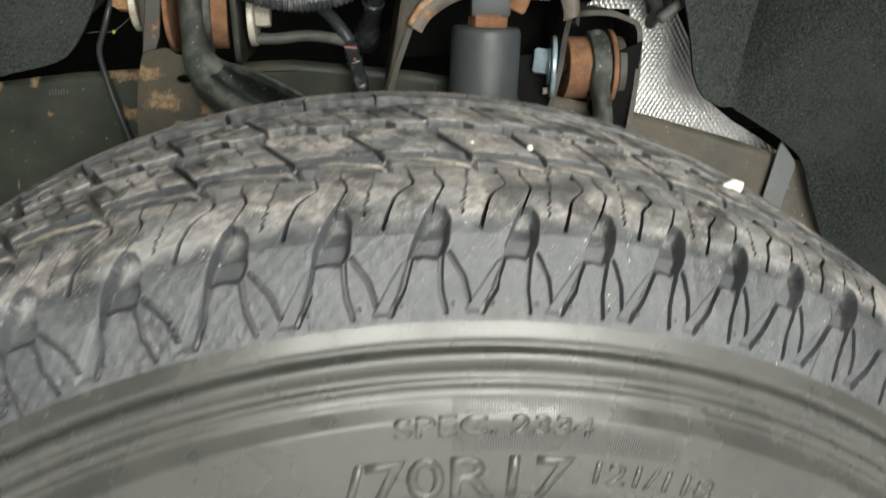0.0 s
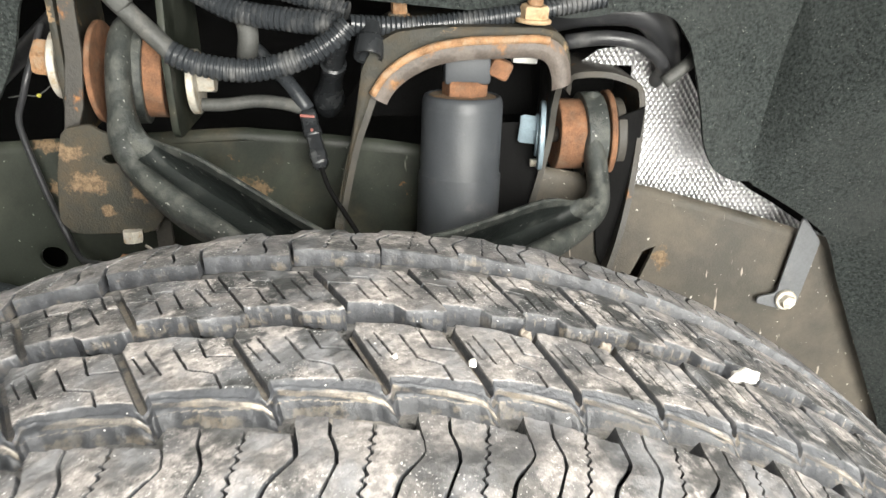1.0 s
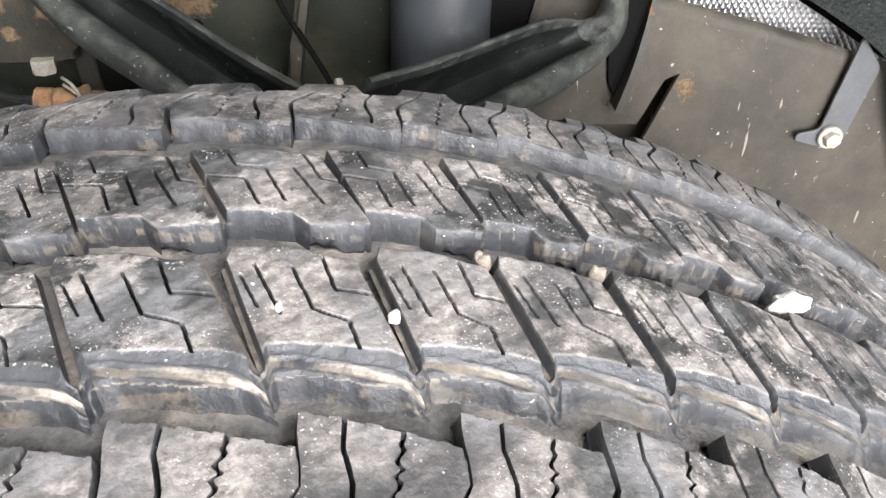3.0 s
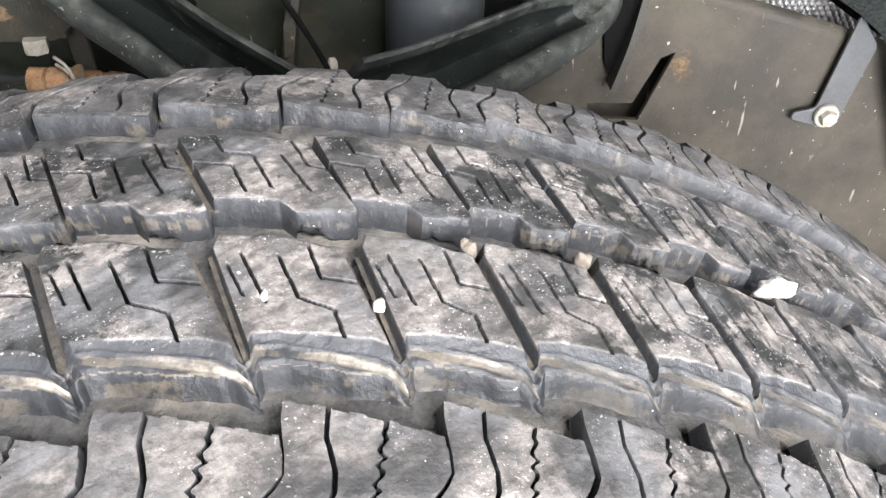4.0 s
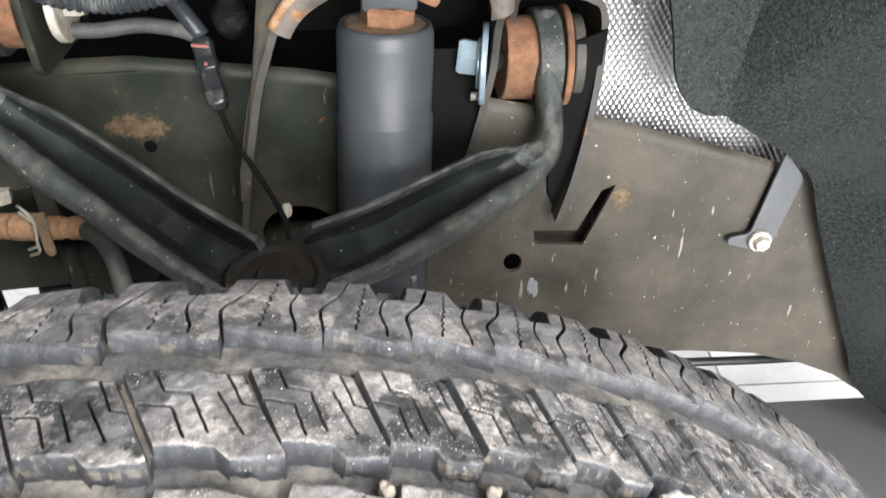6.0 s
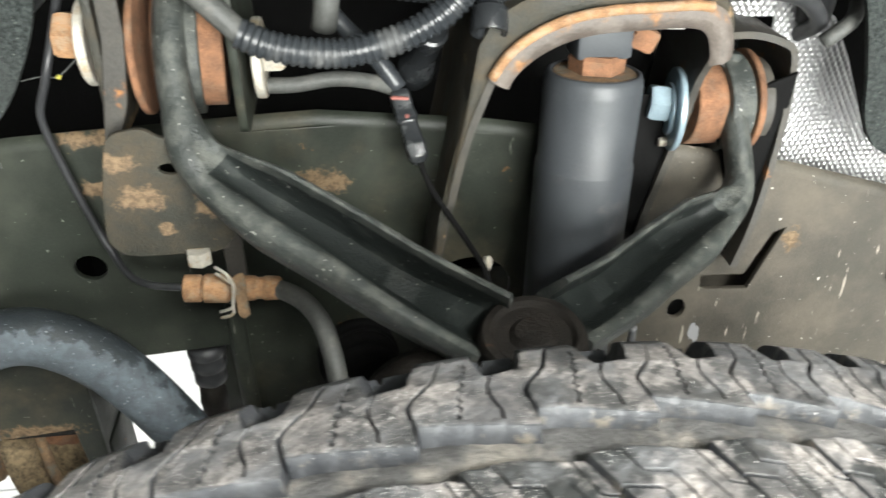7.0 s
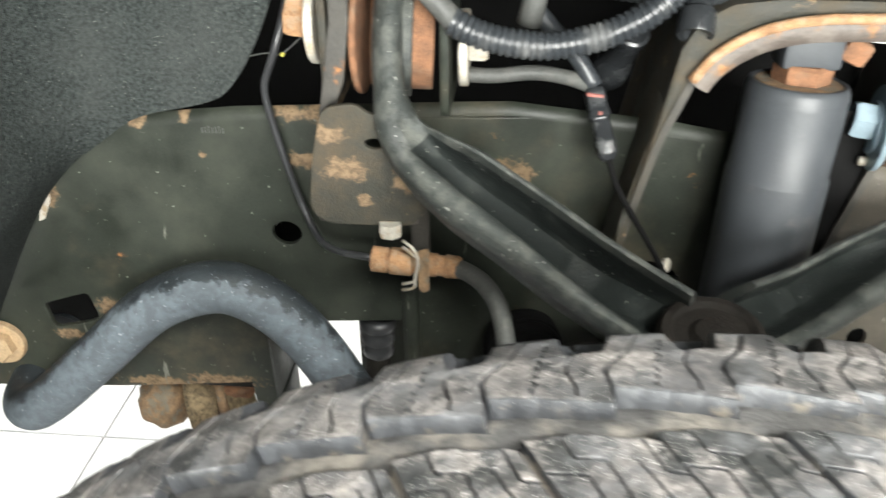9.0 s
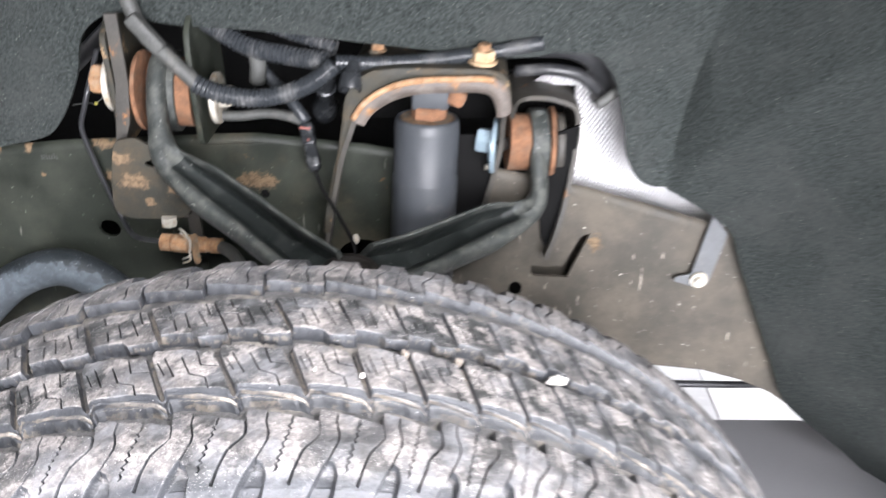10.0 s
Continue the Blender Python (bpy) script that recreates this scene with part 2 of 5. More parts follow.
DUST = (0.59, 0.54, 0.505)
RUST = (0.42, 0.19, 0.07)
M = {
    "tread": surface("dusty_tread_rubber", (0.053, 0.056, 0.062), 0.46, film=((0.22, 0.222, 0.23), 0.45, 0.70, 45.0), specks=((0.85, 0.83, 0.80), 0.752, 480.0), bump=0.36, tops=(DUST, 0.88)),
    "groove": surface("groove_dust", (0.125, 0.123, 0.12), 0.85, vary=0.45, scale=120.0, film=((0.40, 0.365, 0.315), 0.47, 0.66, 34.0), bump=0.7),
    "sidewall": surface("moulded_sidewall_rubber", (0.040, 0.040, 0.038), 0.27, vary=0.2, film=((0.10, 0.097, 0.09), 0.58, 0.9, 16.0), bump=0.04, spec=0.6),
    "rail": surface("dusty_black_frame_paint", (0.020, 0.024, 0.018), 0.5, spec=0.35, stain=((0.060, 0.051, 0.034), 0.50, 0.66, 9.0),
                    spots=[(-0.314, 0.779, 0.0055, 0.005), (-0.281, 0.783, 0.004, 0.0038), (-0.209, 0.787, 0.008, 0.0055), (-0.192, 0.787, 0.007, 0.0055), (-0.066, 0.749, 0.016, 0.008), (-0.201, 0.753, 0.010, 0.006), (-0.272, 0.755, 0.0025, 0.0025),
                           (-0.367, 0.624, 0.008, 0.007), (-0.391, 0.719, 0.006, 0.010), (-0.335, 0.551, 0.030, 0.005), (-0.285, 0.556, 0.026, 0.006), (-0.405, 0.596, 0.010, 0.004)], film=((0.053, 0.059, 0.044), 0.40, 0.76, 14.0), rust=(RUST, 0.66, 0.72, 26.0), specks=((0.20, 0.21, 0.18), 0.735, 300.0), streaks=((0.16, 0.16, 0.135), 0.70, 150.0), bump=0.10),
    "rail_dusty": surface("brown_dusty_frame_paint", (0.056, 0.050, 0.039), 0.55, stain=((0.045, 0.042, 0.032), 0.50, 0.64, 14.0), spots=[(0.268, 0.683, 0.006, 0.009)], film=((0.122, 0.106, 0.083), 0.35, 0.7, 16.0), rust=(RUST, 0.68, 0.74, 30.0), specks=((0.5, 0.47, 0.41), 0.725, 260.0), streaks=((0.34, 0.30, 0.25), 0.67, 170.0), bump=0.3),
    "bracket_rusty": surface("rust_blotched_bracket", (0.028, 0.028, 0.021), 0.6, film=((0.075, 0.058, 0.036), 0.38, 0.72, 40.0), rust=((0.36, 0.245, 0.135), 0.60, 0.66, 44.0), spots=[(-0.161, 0.777, 0.011, 0.007), (-0.150, 0.757, 0.0045, 0.004), (-0.126, 0.770, 0.006, 0.007), (-0.172, 0.799, 0.012, 0.005), (-0.140, 0.732, 0.024, 0.003)], bump=0.5),
    "bracket": surface("weathered_black_bracket", (0.050, 0.047, 0.041), 0.55, film=((0.082, 0.074, 0.060), 0.42, 0.72, 30.0), rust=(RUST, 0.60, 0.70, 40.0), bump=0.3),
    "rusty": surface("flaking_orange_rust", (0.205, 0.100, 0.052), 0.85, vary=0.5, scale=90.0, film=((0.24, 0.16, 0.105), 0.5, 0.75, 60.0), bump=0.7, grain=900.0),
    "rust_tan": surface("tan_rust", (0.36, 0.20, 0.10), 0.85, vary=0.5, scale=140.0, film=((0.40, 0.29, 0.19), 0.45, 0.65, 120.0), bump=0.8, grain=900.0),
    "rust_pale": surface("pale_brown_rust", (0.21, 0.135, 0.075), 0.85, vary=0.5, scale=110.0, film=((0.16, 0.15, 0.12), 0.48, 0.62, 90.0), bump=0.7),
    "bolt_tan": surface("pale_tan_rust", (0.52, 0.37, 0.22), 0.8, vary=0.25, scale=120.0, film=((0.36, 0.22, 0.11), 0.55, 0.7, 90.0), bump=0.5),
    "rust_brown": surface("gritty_brown_rust", (0.165, 0.122, 0.07), 0.9, vary=0.6, scale=260.0, film=((0.30, 0.225, 0.13), 0.46, 0.62, 130.0), bump=1.0, grain=500.0),
    "rust_dark": surface("dark_brown_rust", (0.013, 0.011, 0.009), 0.7, spec=0.2, vary=0.5, scale=70.0, rust=((0.14, 0.075, 0.04), 0.62, 0.72, 60.0), bump=0.8, grain=700.0),
    "lip": surface("rust_edged_lip", (0.125, 0.105, 0.09), 0.6, rust=((0.36, 0.19, 0.09), 0.54, 0.64, 34.0), film=((0.19, 0.165, 0.145), 0.48, 0.72, 60.0), bump=0.4),
    "arm": surface("worn_black_control_arm", (0.036, 0.041, 0.038), 0.5, film=((0.110, 0.114, 0.101), 0.42, 0.68, 85.0), specks=((0.36, 0.36, 0.33), 0.70, 330.0), bump=0.6),
    # darker copy of the arm's black, standing in for shade in the trough
    "arm_trough_shade": surface("arm_trough_shade_black", (0.013, 0.016, 0.015), 0.5, film=((0.045, 0.050, 0.045), 0.52, 0.75, 60.0), specks=((0.25, 0.25, 0.23), 0.71, 330.0), bump=0.4, spec=0.3),
    "shock": surface("grey_black_shock_paint", (0.050, 0.055, 0.061), 0.5, vary=0.15, film=((0.16, 0.155, 0.15), 0.55, 0.8, 25.0), bump=0.1),
    "strap": surface("grey_black_strap", (0.11, 0.115, 0.12), 0.5, vary=0.2, film=((0.2, 0.19, 0.18), 0.55, 0.8, 40.0), bump=0.15),
    "zinc": surface("bluish_zinc", (0.34, 0.44, 0.50), 0.38, metal=0.3, vary=0.2, bump=0.1),
    "steel": surface("pale_plated_steel", (0.56, 0.53, 0.46), 0.45, metal=0.25, vary=0.3, film=((0.42, 0.32, 0.20), 0.48, 0.66, 110.0), bump=0.15),
    "foil": surface("embossed_aluminium_foil", (0.43, 0.43, 0.43), 0.40, metal=0.9, vary=0.06, bump=0.04),
    "felt": surface("black_needle_felt", (0.039, 0.045, 0.043), 0.95, vary=0.75, scale=420.0, film=((0.060, 0.065, 0.062), 0.45, 0.75, 9.0), specks=((0.22, 0.23, 0.21), 0.712, 640.0), bump=1.0, grain=900.0, spec=0.1),
    "plastic": surface("black_plastic", (0.030, 0.031, 0.033), 0.38, vary=0.2, film=((0.12, 0.12, 0.115), 0.52, 0.8, 40.0), bump=0.08),
    "gloss": surface("glossy_black_plastic", (0.022, 0.024, 0.026), 0.22, vary=0.2, film=((0.09, 0.095, 0.095), 0.55, 0.8, 60.0), bump=0.05),
    "conduit": surface("corrugated_black_plastic", (0.032, 0.036, 0.040), 0.26, vary=0.2, film=((0.17, 0.17, 0.165), 0.48, 0.8, 40.0), bump=0.08),
    "hose": surface("grey_rubber_hose", (0.075, 0.077, 0.072), 0.6, film=((0.20, 0.19, 0.17), 0.5, 0.8, 50.0), bump=0.25),
    # grey dust film, lightened to paint in the floor's bounce light from below
    "bar": surface("dusted_bar_paler_below", (0.026, 0.032, 0.036), 0.5, pale_below="pale_below", film=((0.135, 0.160, 0.180), 0.38, 0.66, 120.0), specks=((0.30, 0.33, 0.35), 0.69, 420.0), bump=0.45),
    "red": surface("faded_red_plastic_lock", (0.30, 0.11, 0.09), 0.5, vary=0.1),
    "yellow": surface("yellow_plastic", (0.60, 0.55, 0.10), 0.5, vary=0.1),
    "white": surface("white_plastic", (0.75, 0.74, 0.70), 0.5, vary=0.08),
    "stone": surface("pale_stone", (0.78, 0.75, 0.70), 0.8, vary=0.12, bump=0.6),
    "gravel": surface("brown_gravel", (0.27, 0.235, 0.195), 0.85, vary=0.3, bump=0.6),
    "tile": surface("white_glazed_tile", (0.80, 0.80, 0.81), 0.25, vary=0.03, scale=4.0, bump=0.01),
    "grout": surface("grey_grout", (0.42, 0.42, 0.42), 0.9, vary=0.15),
    "grey_steel": surface("grey_painted_steel", (0.30, 0.30, 0.31), 0.5, vary=0.06, scale=6.0, bump=0.05),
    "plaster": surface("white_wall_paint", (0.42, 0.42, 0.41), 0.85, vary=0.04, scale=3.0, bump=0.1),
    # near-black that also stands in for shade in cavities
    "dark": surface("near_black_rubber_and_shade", (0.008, 0.008, 0.008), 0.95, vary=0.3, bump=0.3, spec=0.1),
    "alloy": surface("dull_wheel_steel", (0.30, 0.30, 0.31), 0.5, metal=0.6, vary=0.1),
    "glow": None,
}
glow = bpy.data.materials.new("light_diffuser")
glow.use_nodes = True
glow.node_tree.nodes["Principled BSDF"].inputs["Emission Color"].default_value = (1, 0.98, 0.95, 1)
glow.node_tree.nodes["Principled BSDF"].inputs["Emission Strength"].default_value = 2.0
M["glow"] = glow

# ---- builders ----


def thing(name, at=(0, 0, 0), label="", category="", group="", kind=""):
    ob = new(name)
    ob.location = at
    ob.empty_display_size = 0.05
    bpy.context.view_layer.update()
    return tagged(ob, label, category, group, kind)


def part(name, mesh, material, parent=None, label="", smooth=True):
    if isinstance(mesh, bmesh.types.BMesh):
        me = bpy.data.meshes.new(name)
        mesh.to_mesh(me)
        mesh.free()
        mesh = me
    if not mesh.materials:
        mesh.materials.append(M[material])
    if smooth:
        mesh.polygons.foreach_set("use_smooth", [True] * len(mesh.polygons))
    ob = new(name, mesh)
    if parent:
        ob.parent = parent
        ob.matrix_parent_inverse = parent.matrix_world.inverted()
    return tagged(ob, label)


def mesh_of(name, verts, faces):
    me = bpy.data.meshes.new(name)
    me.from_pydata([tuple(v) for v in verts], [], [tuple(f) for f in faces])
    me.validate()
    bm = bmesh.new()
    bm.from_mesh(me)
    bmesh.ops.recalc_face_normals(bm, faces=bm.faces)
    bm.to_mesh(me)
    bm.free()
    return me


def sharp(ob, degrees=35):
    """Keeps hard edges hard under smooth shading."""
    ob.data.set_sharp_from_angle(angle=radians(degrees))
    return ob


def spline(pts, n):
    """Catmull-Rom through pts, n samples a span."""
    p = [Vector(q) for q in pts]
    p = [2 * p[0] - p[1]] + p + [2 * p[-1] - p[-2]]
    out = []
    for i in range(1, len(p) - 2):
        a, b, c, d = p[i - 1 : i + 3]
        for k in range(n):
            t = k / n
            out.append(0.5 * (2 * b + (c - a) * t + (2 * a - 5 * b + 4 * c - d) * t * t + (3 * b - a - 3 * c + d) * t ** 3))
    out.append(p[-2])
    return out


def even(pts, step):
    """The same line with points at an even step."""
    p = np.array([tuple(q) for q in pts])
    s = np.r_[0, np.cumsum(np.linalg.norm(np.diff(p, axis=0), axis=1))]
    k = np.linspace(0, s[-1], max(2, int(s[-1] / step) + 1))
    return [Vector(q) for q in np.stack([np.interp(k, s, p[:, i]) for i in range(p.shape[1])], 1)], k


def sweep(name, pts, section, up=None, step=0.004, smooth_n=12, closed=True):
    """section(s, total) gives the loop of (a, b) across the line at the length s; up steadies the loop's b axis."""
    line, lengths = even(spline(pts, smooth_n), step)
    verts, faces, side = [], [], None
    for i, p in enumerate(line):
        t = (line[min(i + 1, len(line) - 1)] - line[max(i - 1, 0)]).normalized()
        if up is not None:
            a = t.cross(Vector(up)).normalized()
        else:
            a = side if side is not None else t.orthogonal().normalized()
            a = (a - t * a.dot(t)).normalized()
            side = a
        b = a.cross(t).normalized()
        loop = section(lengths[i], lengths[-1])
        n = len(loop)
        verts += [p + a * u + b * v for u, v in loop]
        if i:
            o = (i - 1) * n
            faces += [(o + k, o + (k + 1) % n, o + n + (k + 1) % n, o + n + k) for k in range(n if closed else n - 1)]
    if closed:
        faces.append(tuple(range(n))[::-1])
        faces.append(tuple(range(len(verts) - n, len(verts))))
    return mesh_of(name, verts, faces)


def ring(r, n=14):
    return [(r * math.cos(2 * math.pi * k / n), r * math.sin(2 * math.pi * k / n)) for k in range(n)]


def tube(name, pts, r, material, parent, label="", step=0.004, n=14):
    return part(name, sweep(name, pts, lambda s, l: ring(r, n), step=step), material, parent, label)


def corrugated(name, pts, r, material, parent, label="", pitch=0.0042, depth=0.0011):
    def loop(s, l):
        return ring(r - depth * (1 if (s / pitch) % 1 > 0.62 else 0), 16)
    return sharp(part(name, sweep(name, pts, loop, step=pitch / 5), material, parent, label), 50)


def lathe(name, rows, a, b, n=32, closed_ends=True):
    """Turns rows of (along, radius) about the line from a towards b."""
    a, b = Vector(a), Vector(b)
    t = (b - a).normalized()
    u = t.orthogonal().normalized()
    v = t.cross(u)
    verts, faces = [], []
    for s, r in rows:
        verts += [a + t * s + (u * math.cos(2 * math.pi * k / n) + v * math.sin(2 * math.pi * k / n)) * r for k in range(n)]
    for i in range(len(rows) - 1):
        faces += [(i * n + k, i * n + (k + 1) % n, (i + 1) * n + (k + 1) % n, (i + 1) * n + k) for k in range(n)]
    if closed_ends:
        faces += [tuple(range(n))[::-1], tuple(range(len(verts) - n, len(verts)))]
    return mesh_of(name, verts, faces)


def disc(name, a, b, r, material, parent, label="", edge=0.0008, n=32):
    """A short cylinder from a to b with eased edges."""
    l = (Vector(b) - Vector(a)).length
    return sharp(part(name, lathe(name, [(0, r - edge), (edge, r), (l - edge, r), (l, r - edge)], a, b, n), material, parent, label))


def hexhead(name, a, b, r, material, parent, label=""):
    l = (Vector(b) - Vector(a)).length
    return sharp(part(name, lathe(name, [(0, r * 0.98), (l * 0.8, r), (l, r * 0.88)], a, b, 6), material, parent, label, smooth=False))


def box(name, lo, hi, material, parent=None, label="", ease=0.002, m=None):
    bm = bmesh.new()
    bmesh.ops.create_cube(bm, size=1.0)
    lo, hi = Vector(lo), Vector(hi)
    for v in bm.verts:
        v.co = Vector(((lo[i] + hi[i]) / 2 + v.co[i] * (hi[i] - lo[i]) for i in range(3)))
    if ease:
        bmesh.ops.bevel(bm, geom=bm.edges[:], offset=ease, segments=2, affect="EDGES", profile=0.5)
    if m:
        bmesh.ops.transform(bm, matrix=m, verts=bm.verts)
    return sharp(part(name, bm, material, parent, label), 40)


def plate(name, outline, thick, m, material, parent, label="", holes=(), ease=0.0007):
    """A flat sheet cut to an outline with holes, thick towards the local -z, laid out by the matrix m."""
    cu = bpy.data.curves.new(name, "CURVE")
    cu.dimensions, cu.fill_mode, cu.extrude, cu.bevel_depth, cu.bevel_resolution = "2D", "BOTH", max(thick / 2 - ease, 1e-5), ease, 1
    for loop in (outline, *holes):
        sp = cu.splines.new("POLY")
        sp.points.add(len(loop) - 1)
        for pt, (x, y) in zip(sp.points, loop):
            pt.co = (x, y, 0, 1)
        sp.use_cyclic_u = True
    ob = bpy.data.objects.new(name, cu)
    me = bpy.data.meshes.new_from_object(ob)
    bpy.data.objects.remove(ob)
    me.transform(m @ Matrix.Translation((0, 0, -thick / 2)))
    me.materials.clear()
    return sharp(part(name, me, material, parent, label), 30)


# local x to world x, local y to world z, local z towards the viewer (-y)
FRONT = Matrix(((1, 0, 0, 0), (0, 0, -1, 0), (0, 1, 0, 0), (0, 0, 0, 1)))
# local x to world y, local y to world z, local z towards +x
SIDE = Matrix(((0, 0, 1, 0), (1, 0, 0, 0), (0, 1, 0, 0), (0, 0, 0, 1)))


def front(y):
    return Matrix.Translation((0, y, 0)) @ FRONT


def side(x):
    return Matrix.Translation((x, 0, 0)) @ SIDE


def circle(x, y, rx, ry=None, n=24):
    ry = ry or rx
    return [(x + rx * math.cos(2 * math.pi * k / n), y + ry * math.sin(2 * math.pi * k / n)) for k in range(n)]


def rounded(pts, r, n=4):
    """A closed outline with rounded corners."""
    out = []
    k = len(pts)
    for i in range(k):
        p, a, b = Vector(pts[i]), Vector(pts[i - 1]), Vector(pts[(i + 1) % k])
        da, db = (a - p), (b - p)
        q = min(r, da.length * 0.45, db.length * 0.45)
        s, e = p + da.normalized() * q, p + db.normalized() * q
        for j in range(n + 1):
            t = j / n
            v = s * (1 - t) ** 2 + p * 2 * t * (1 - t) + e * t * t
            out.append((v.x, v.y))
    return out


def sheet(name, fn, nu, nv, thick, material, parent, label=""):
    """A bent sheet: fn(u, v) for u, v in 0..1 gives its face; thick is added behind."""
    us, vs = np.linspace(0, 1, nu), np.linspace(0, 1, nv)
    p = np.array([[tuple(fn(u, v)) for v in vs] for u in us])
    du, dv = np.gradient(p, axis=0), np.gradient(p, axis=1)
    nrm = np.cross(du, dv)
    nrm /= np.linalg.norm(nrm, axis=2, keepdims=True) + 1e-12
    back = p - nrm * thick
    idx = np.arange(nu * nv).reshape(nu, nv)
    quad = np.stack([idx[:-1, :-1], idx[1:, :-1], idx[1:, 1:], idx[:-1, 1:]], -1).reshape(-1, 4)
    off = nu * nv
    faces = quad.tolist() + (quad[:, ::-1] + off).tolist()
    rim = np.r_[idx[0, :], idx[1:, -1], idx[-1, -2::-1], idx[-2:0:-1, 0]]
    for a, b in zip(rim, np.r_[rim[1:], rim[:1]]):
        faces.append((int(b), int(a), int(a + off), int(b + off)))
    me = bpy.data.meshes.new(name)
    me.from_pydata(np.concatenate([p.reshape(-1, 3), back.reshape(-1, 3)]).tolist(), [], faces)
    return sharp(part(name, me, material, parent, label), 50)


def lump(name, at, size, material, parent=None, seed=0, label=""):
    """A small uneven stone."""
    bm = bmesh.new()
    bmesh.ops.create_icosphere(bm, subdivisions=3, radius=1.0)
    for v in bm.verts:
        d = v.co.normalized()
        k = 1 + 0.45 * noise.noise(d * 1.3 + Vector((seed * 7.1, 0, seed))) + 0.12 * noise.noise(d * 4 + Vector((seed, 3, 0)))
        v.co = Vector((d.x * size[0], d.y * size[1], d.z * size[2])) * k + Vector(at)
    return part(name, bm, material, parent, label)


# ---- floor and workshop ----
FLOOR = 0.027
ground = tagged(part("floor", lathe("floor", [(0, 40.0), (0.05, 40.0)], (0, 0, FLOOR - 0.056), (0, 0, 1), 48), "grout", None, "grey grout bed under white glazed floor tiles", smooth=False), category="floor", kind="structure")
for nm, lo, hi in (("wall_north", (-4.2, 6.0, FLOOR), (4.2, 6.2, 3.2)), ("wall_south_left", (-4.2, -4.2, FLOOR), (-0.6, -4.0, 3.2)), ("wall_south_right", (2.8, -4.2, FLOOR), (4.2, -4.0, 3.2)), ("wall_south_head", (-0.6, -4.2, 2.85), (2.8, -4.0, 3.2)), ("wall_east", (4.2, -4.2, FLOOR), (4.4, 6.2, 3.2)), ("wall_west", (-4.4, -4.2, FLOOR), (-4.2, 6.2, 3.2))):
    tagged(box(nm, lo, hi, "plaster", None, "plain white painted workshop wall", ease=0), category="wall", kind="structure")
tagged(box("ceiling", (-4.4, -4.2, 3.2), (4.4, 6.2, 3.35), "plaster", None, "plain white workshop ceiling", ease=0), category="ceiling", kind="structure")
# unseen housings added to go with the two overhead lamps
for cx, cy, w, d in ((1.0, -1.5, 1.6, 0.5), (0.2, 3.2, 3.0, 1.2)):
    fix = thing("added_lamp_panel", (cx, cy, 3.2), "long white unseen panel added over an area lamp", "ceiling light", "workshop ceiling lights")
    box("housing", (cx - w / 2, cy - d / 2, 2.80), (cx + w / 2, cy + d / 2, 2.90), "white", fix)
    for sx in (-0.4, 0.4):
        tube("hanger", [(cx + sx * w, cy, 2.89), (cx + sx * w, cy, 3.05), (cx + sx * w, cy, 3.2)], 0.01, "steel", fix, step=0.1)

# ---- lift platform beside the wheel ----
lift = thing("lift_platform", (0.85, 0.6, FLOOR), "smooth grey painted steel lift platform behind the tyre", "lift platform")
box("deck", (0.445, 0.40, 0.372), (1.40, 0.805, 0.391), "grey_steel", lift, ease=0.003)
box("side_panel", (0.46, 0.42, FLOOR), (1.38, 0.79, 0.371), "grey_steel", lift, ease=0.003)
# thin black tube standing in for the shadow gap under the rail
tagged(tube("shadow_gap_tube", [(0.22, 0.827, 0.434), (0.35, 0.827, 0.430), (0.46, 0.827, 0.428), (0.52, 0.83, 0.426)], 0.0045, "plastic", None, step=0.02), "thin black tube put in for the shadow gap below the frame rail", "pipe")


def step01(x):
    x = np.clip(x, 0, 1)
    return x * x * (3 - 2 * x)


# ---- vehicle frame ----
frame_rail = thing("vehicle_frame", (0, 0.78, 0.55), "black painted steel vehicle frame rail with rust spots and dust", "vehicle frame")
RY = 0.735


def rail_top(x):
    return float(np.interp(x, [-0.9, -0.45, -0.25, -0.065, 0.04, 0.10, 0.25, 0.333, 0.394, 0.46, 0.9], [0.735, 0.768, 0.790, 0.799, 0.788, 0.778, 0.746, 0.722, 0.702, 0.68, 0.59]))


left = [(-0.9, 0.50), (-0.56, 0.520), (-0.50, 0.538), (-0.37, 0.545), (-0.262, 0.556), (-0.258, 0.512), (-0.244, 0.512), (-0.246, 0.617), (-0.136, 0.625), (-0.130, 0.50), (0.12, 0.46)]
right = [(0.12, 0.46), (0.20, 0.530), (0.27, 0.532), (0.345, 0.530), (0.40, 0.524), (0.446, 0.510), (0.48, 0.494), (0.51, 0.472), (0.60, 0.42), (0.90, 0.38)]
upper_r = [(x, rail_top(x) - 0.009) for x in (0.9, 0.46, 0.374, 0.30, 0.24, 0.18, 0.12)]
upper_l = [(x, rail_top(x) - 0.009) for x in (0.12, 0.05, 0, -0.05, -0.15, -0.25, -0.35, -0.45, -0.9)]
sq = rounded([(-0.421, 0.624), (-0.381, 0.637), (-0.376, 0.612), (-0.386, 0.607), (-0.417, 0.600)], 0.006)[::-1]
slot = [(0.204, 0.657), (0.205, 0.646), (0.209, 0.643), (0.243, 0.641), (0.263, 0.695), (0.252, 0.690), (0.237, 0.656)]
plate("rail_wall", left + upper_l, 0.005, front(RY), "rail", frame_rail, "dark olive-black painted rail wall with rust spots", [circle(-0.2195, 0.696, 0.0112, 0.0102), sq, circle(0.034, 0.660, 0.029, 0.026)])
plate("rail_wall", right + upper_r, 0.005, front(RY), "rail_dusty", frame_rail, "brown dusty rail wall", [slot, circle(0.190, 0.6275, 0.0075, 0.0095)])


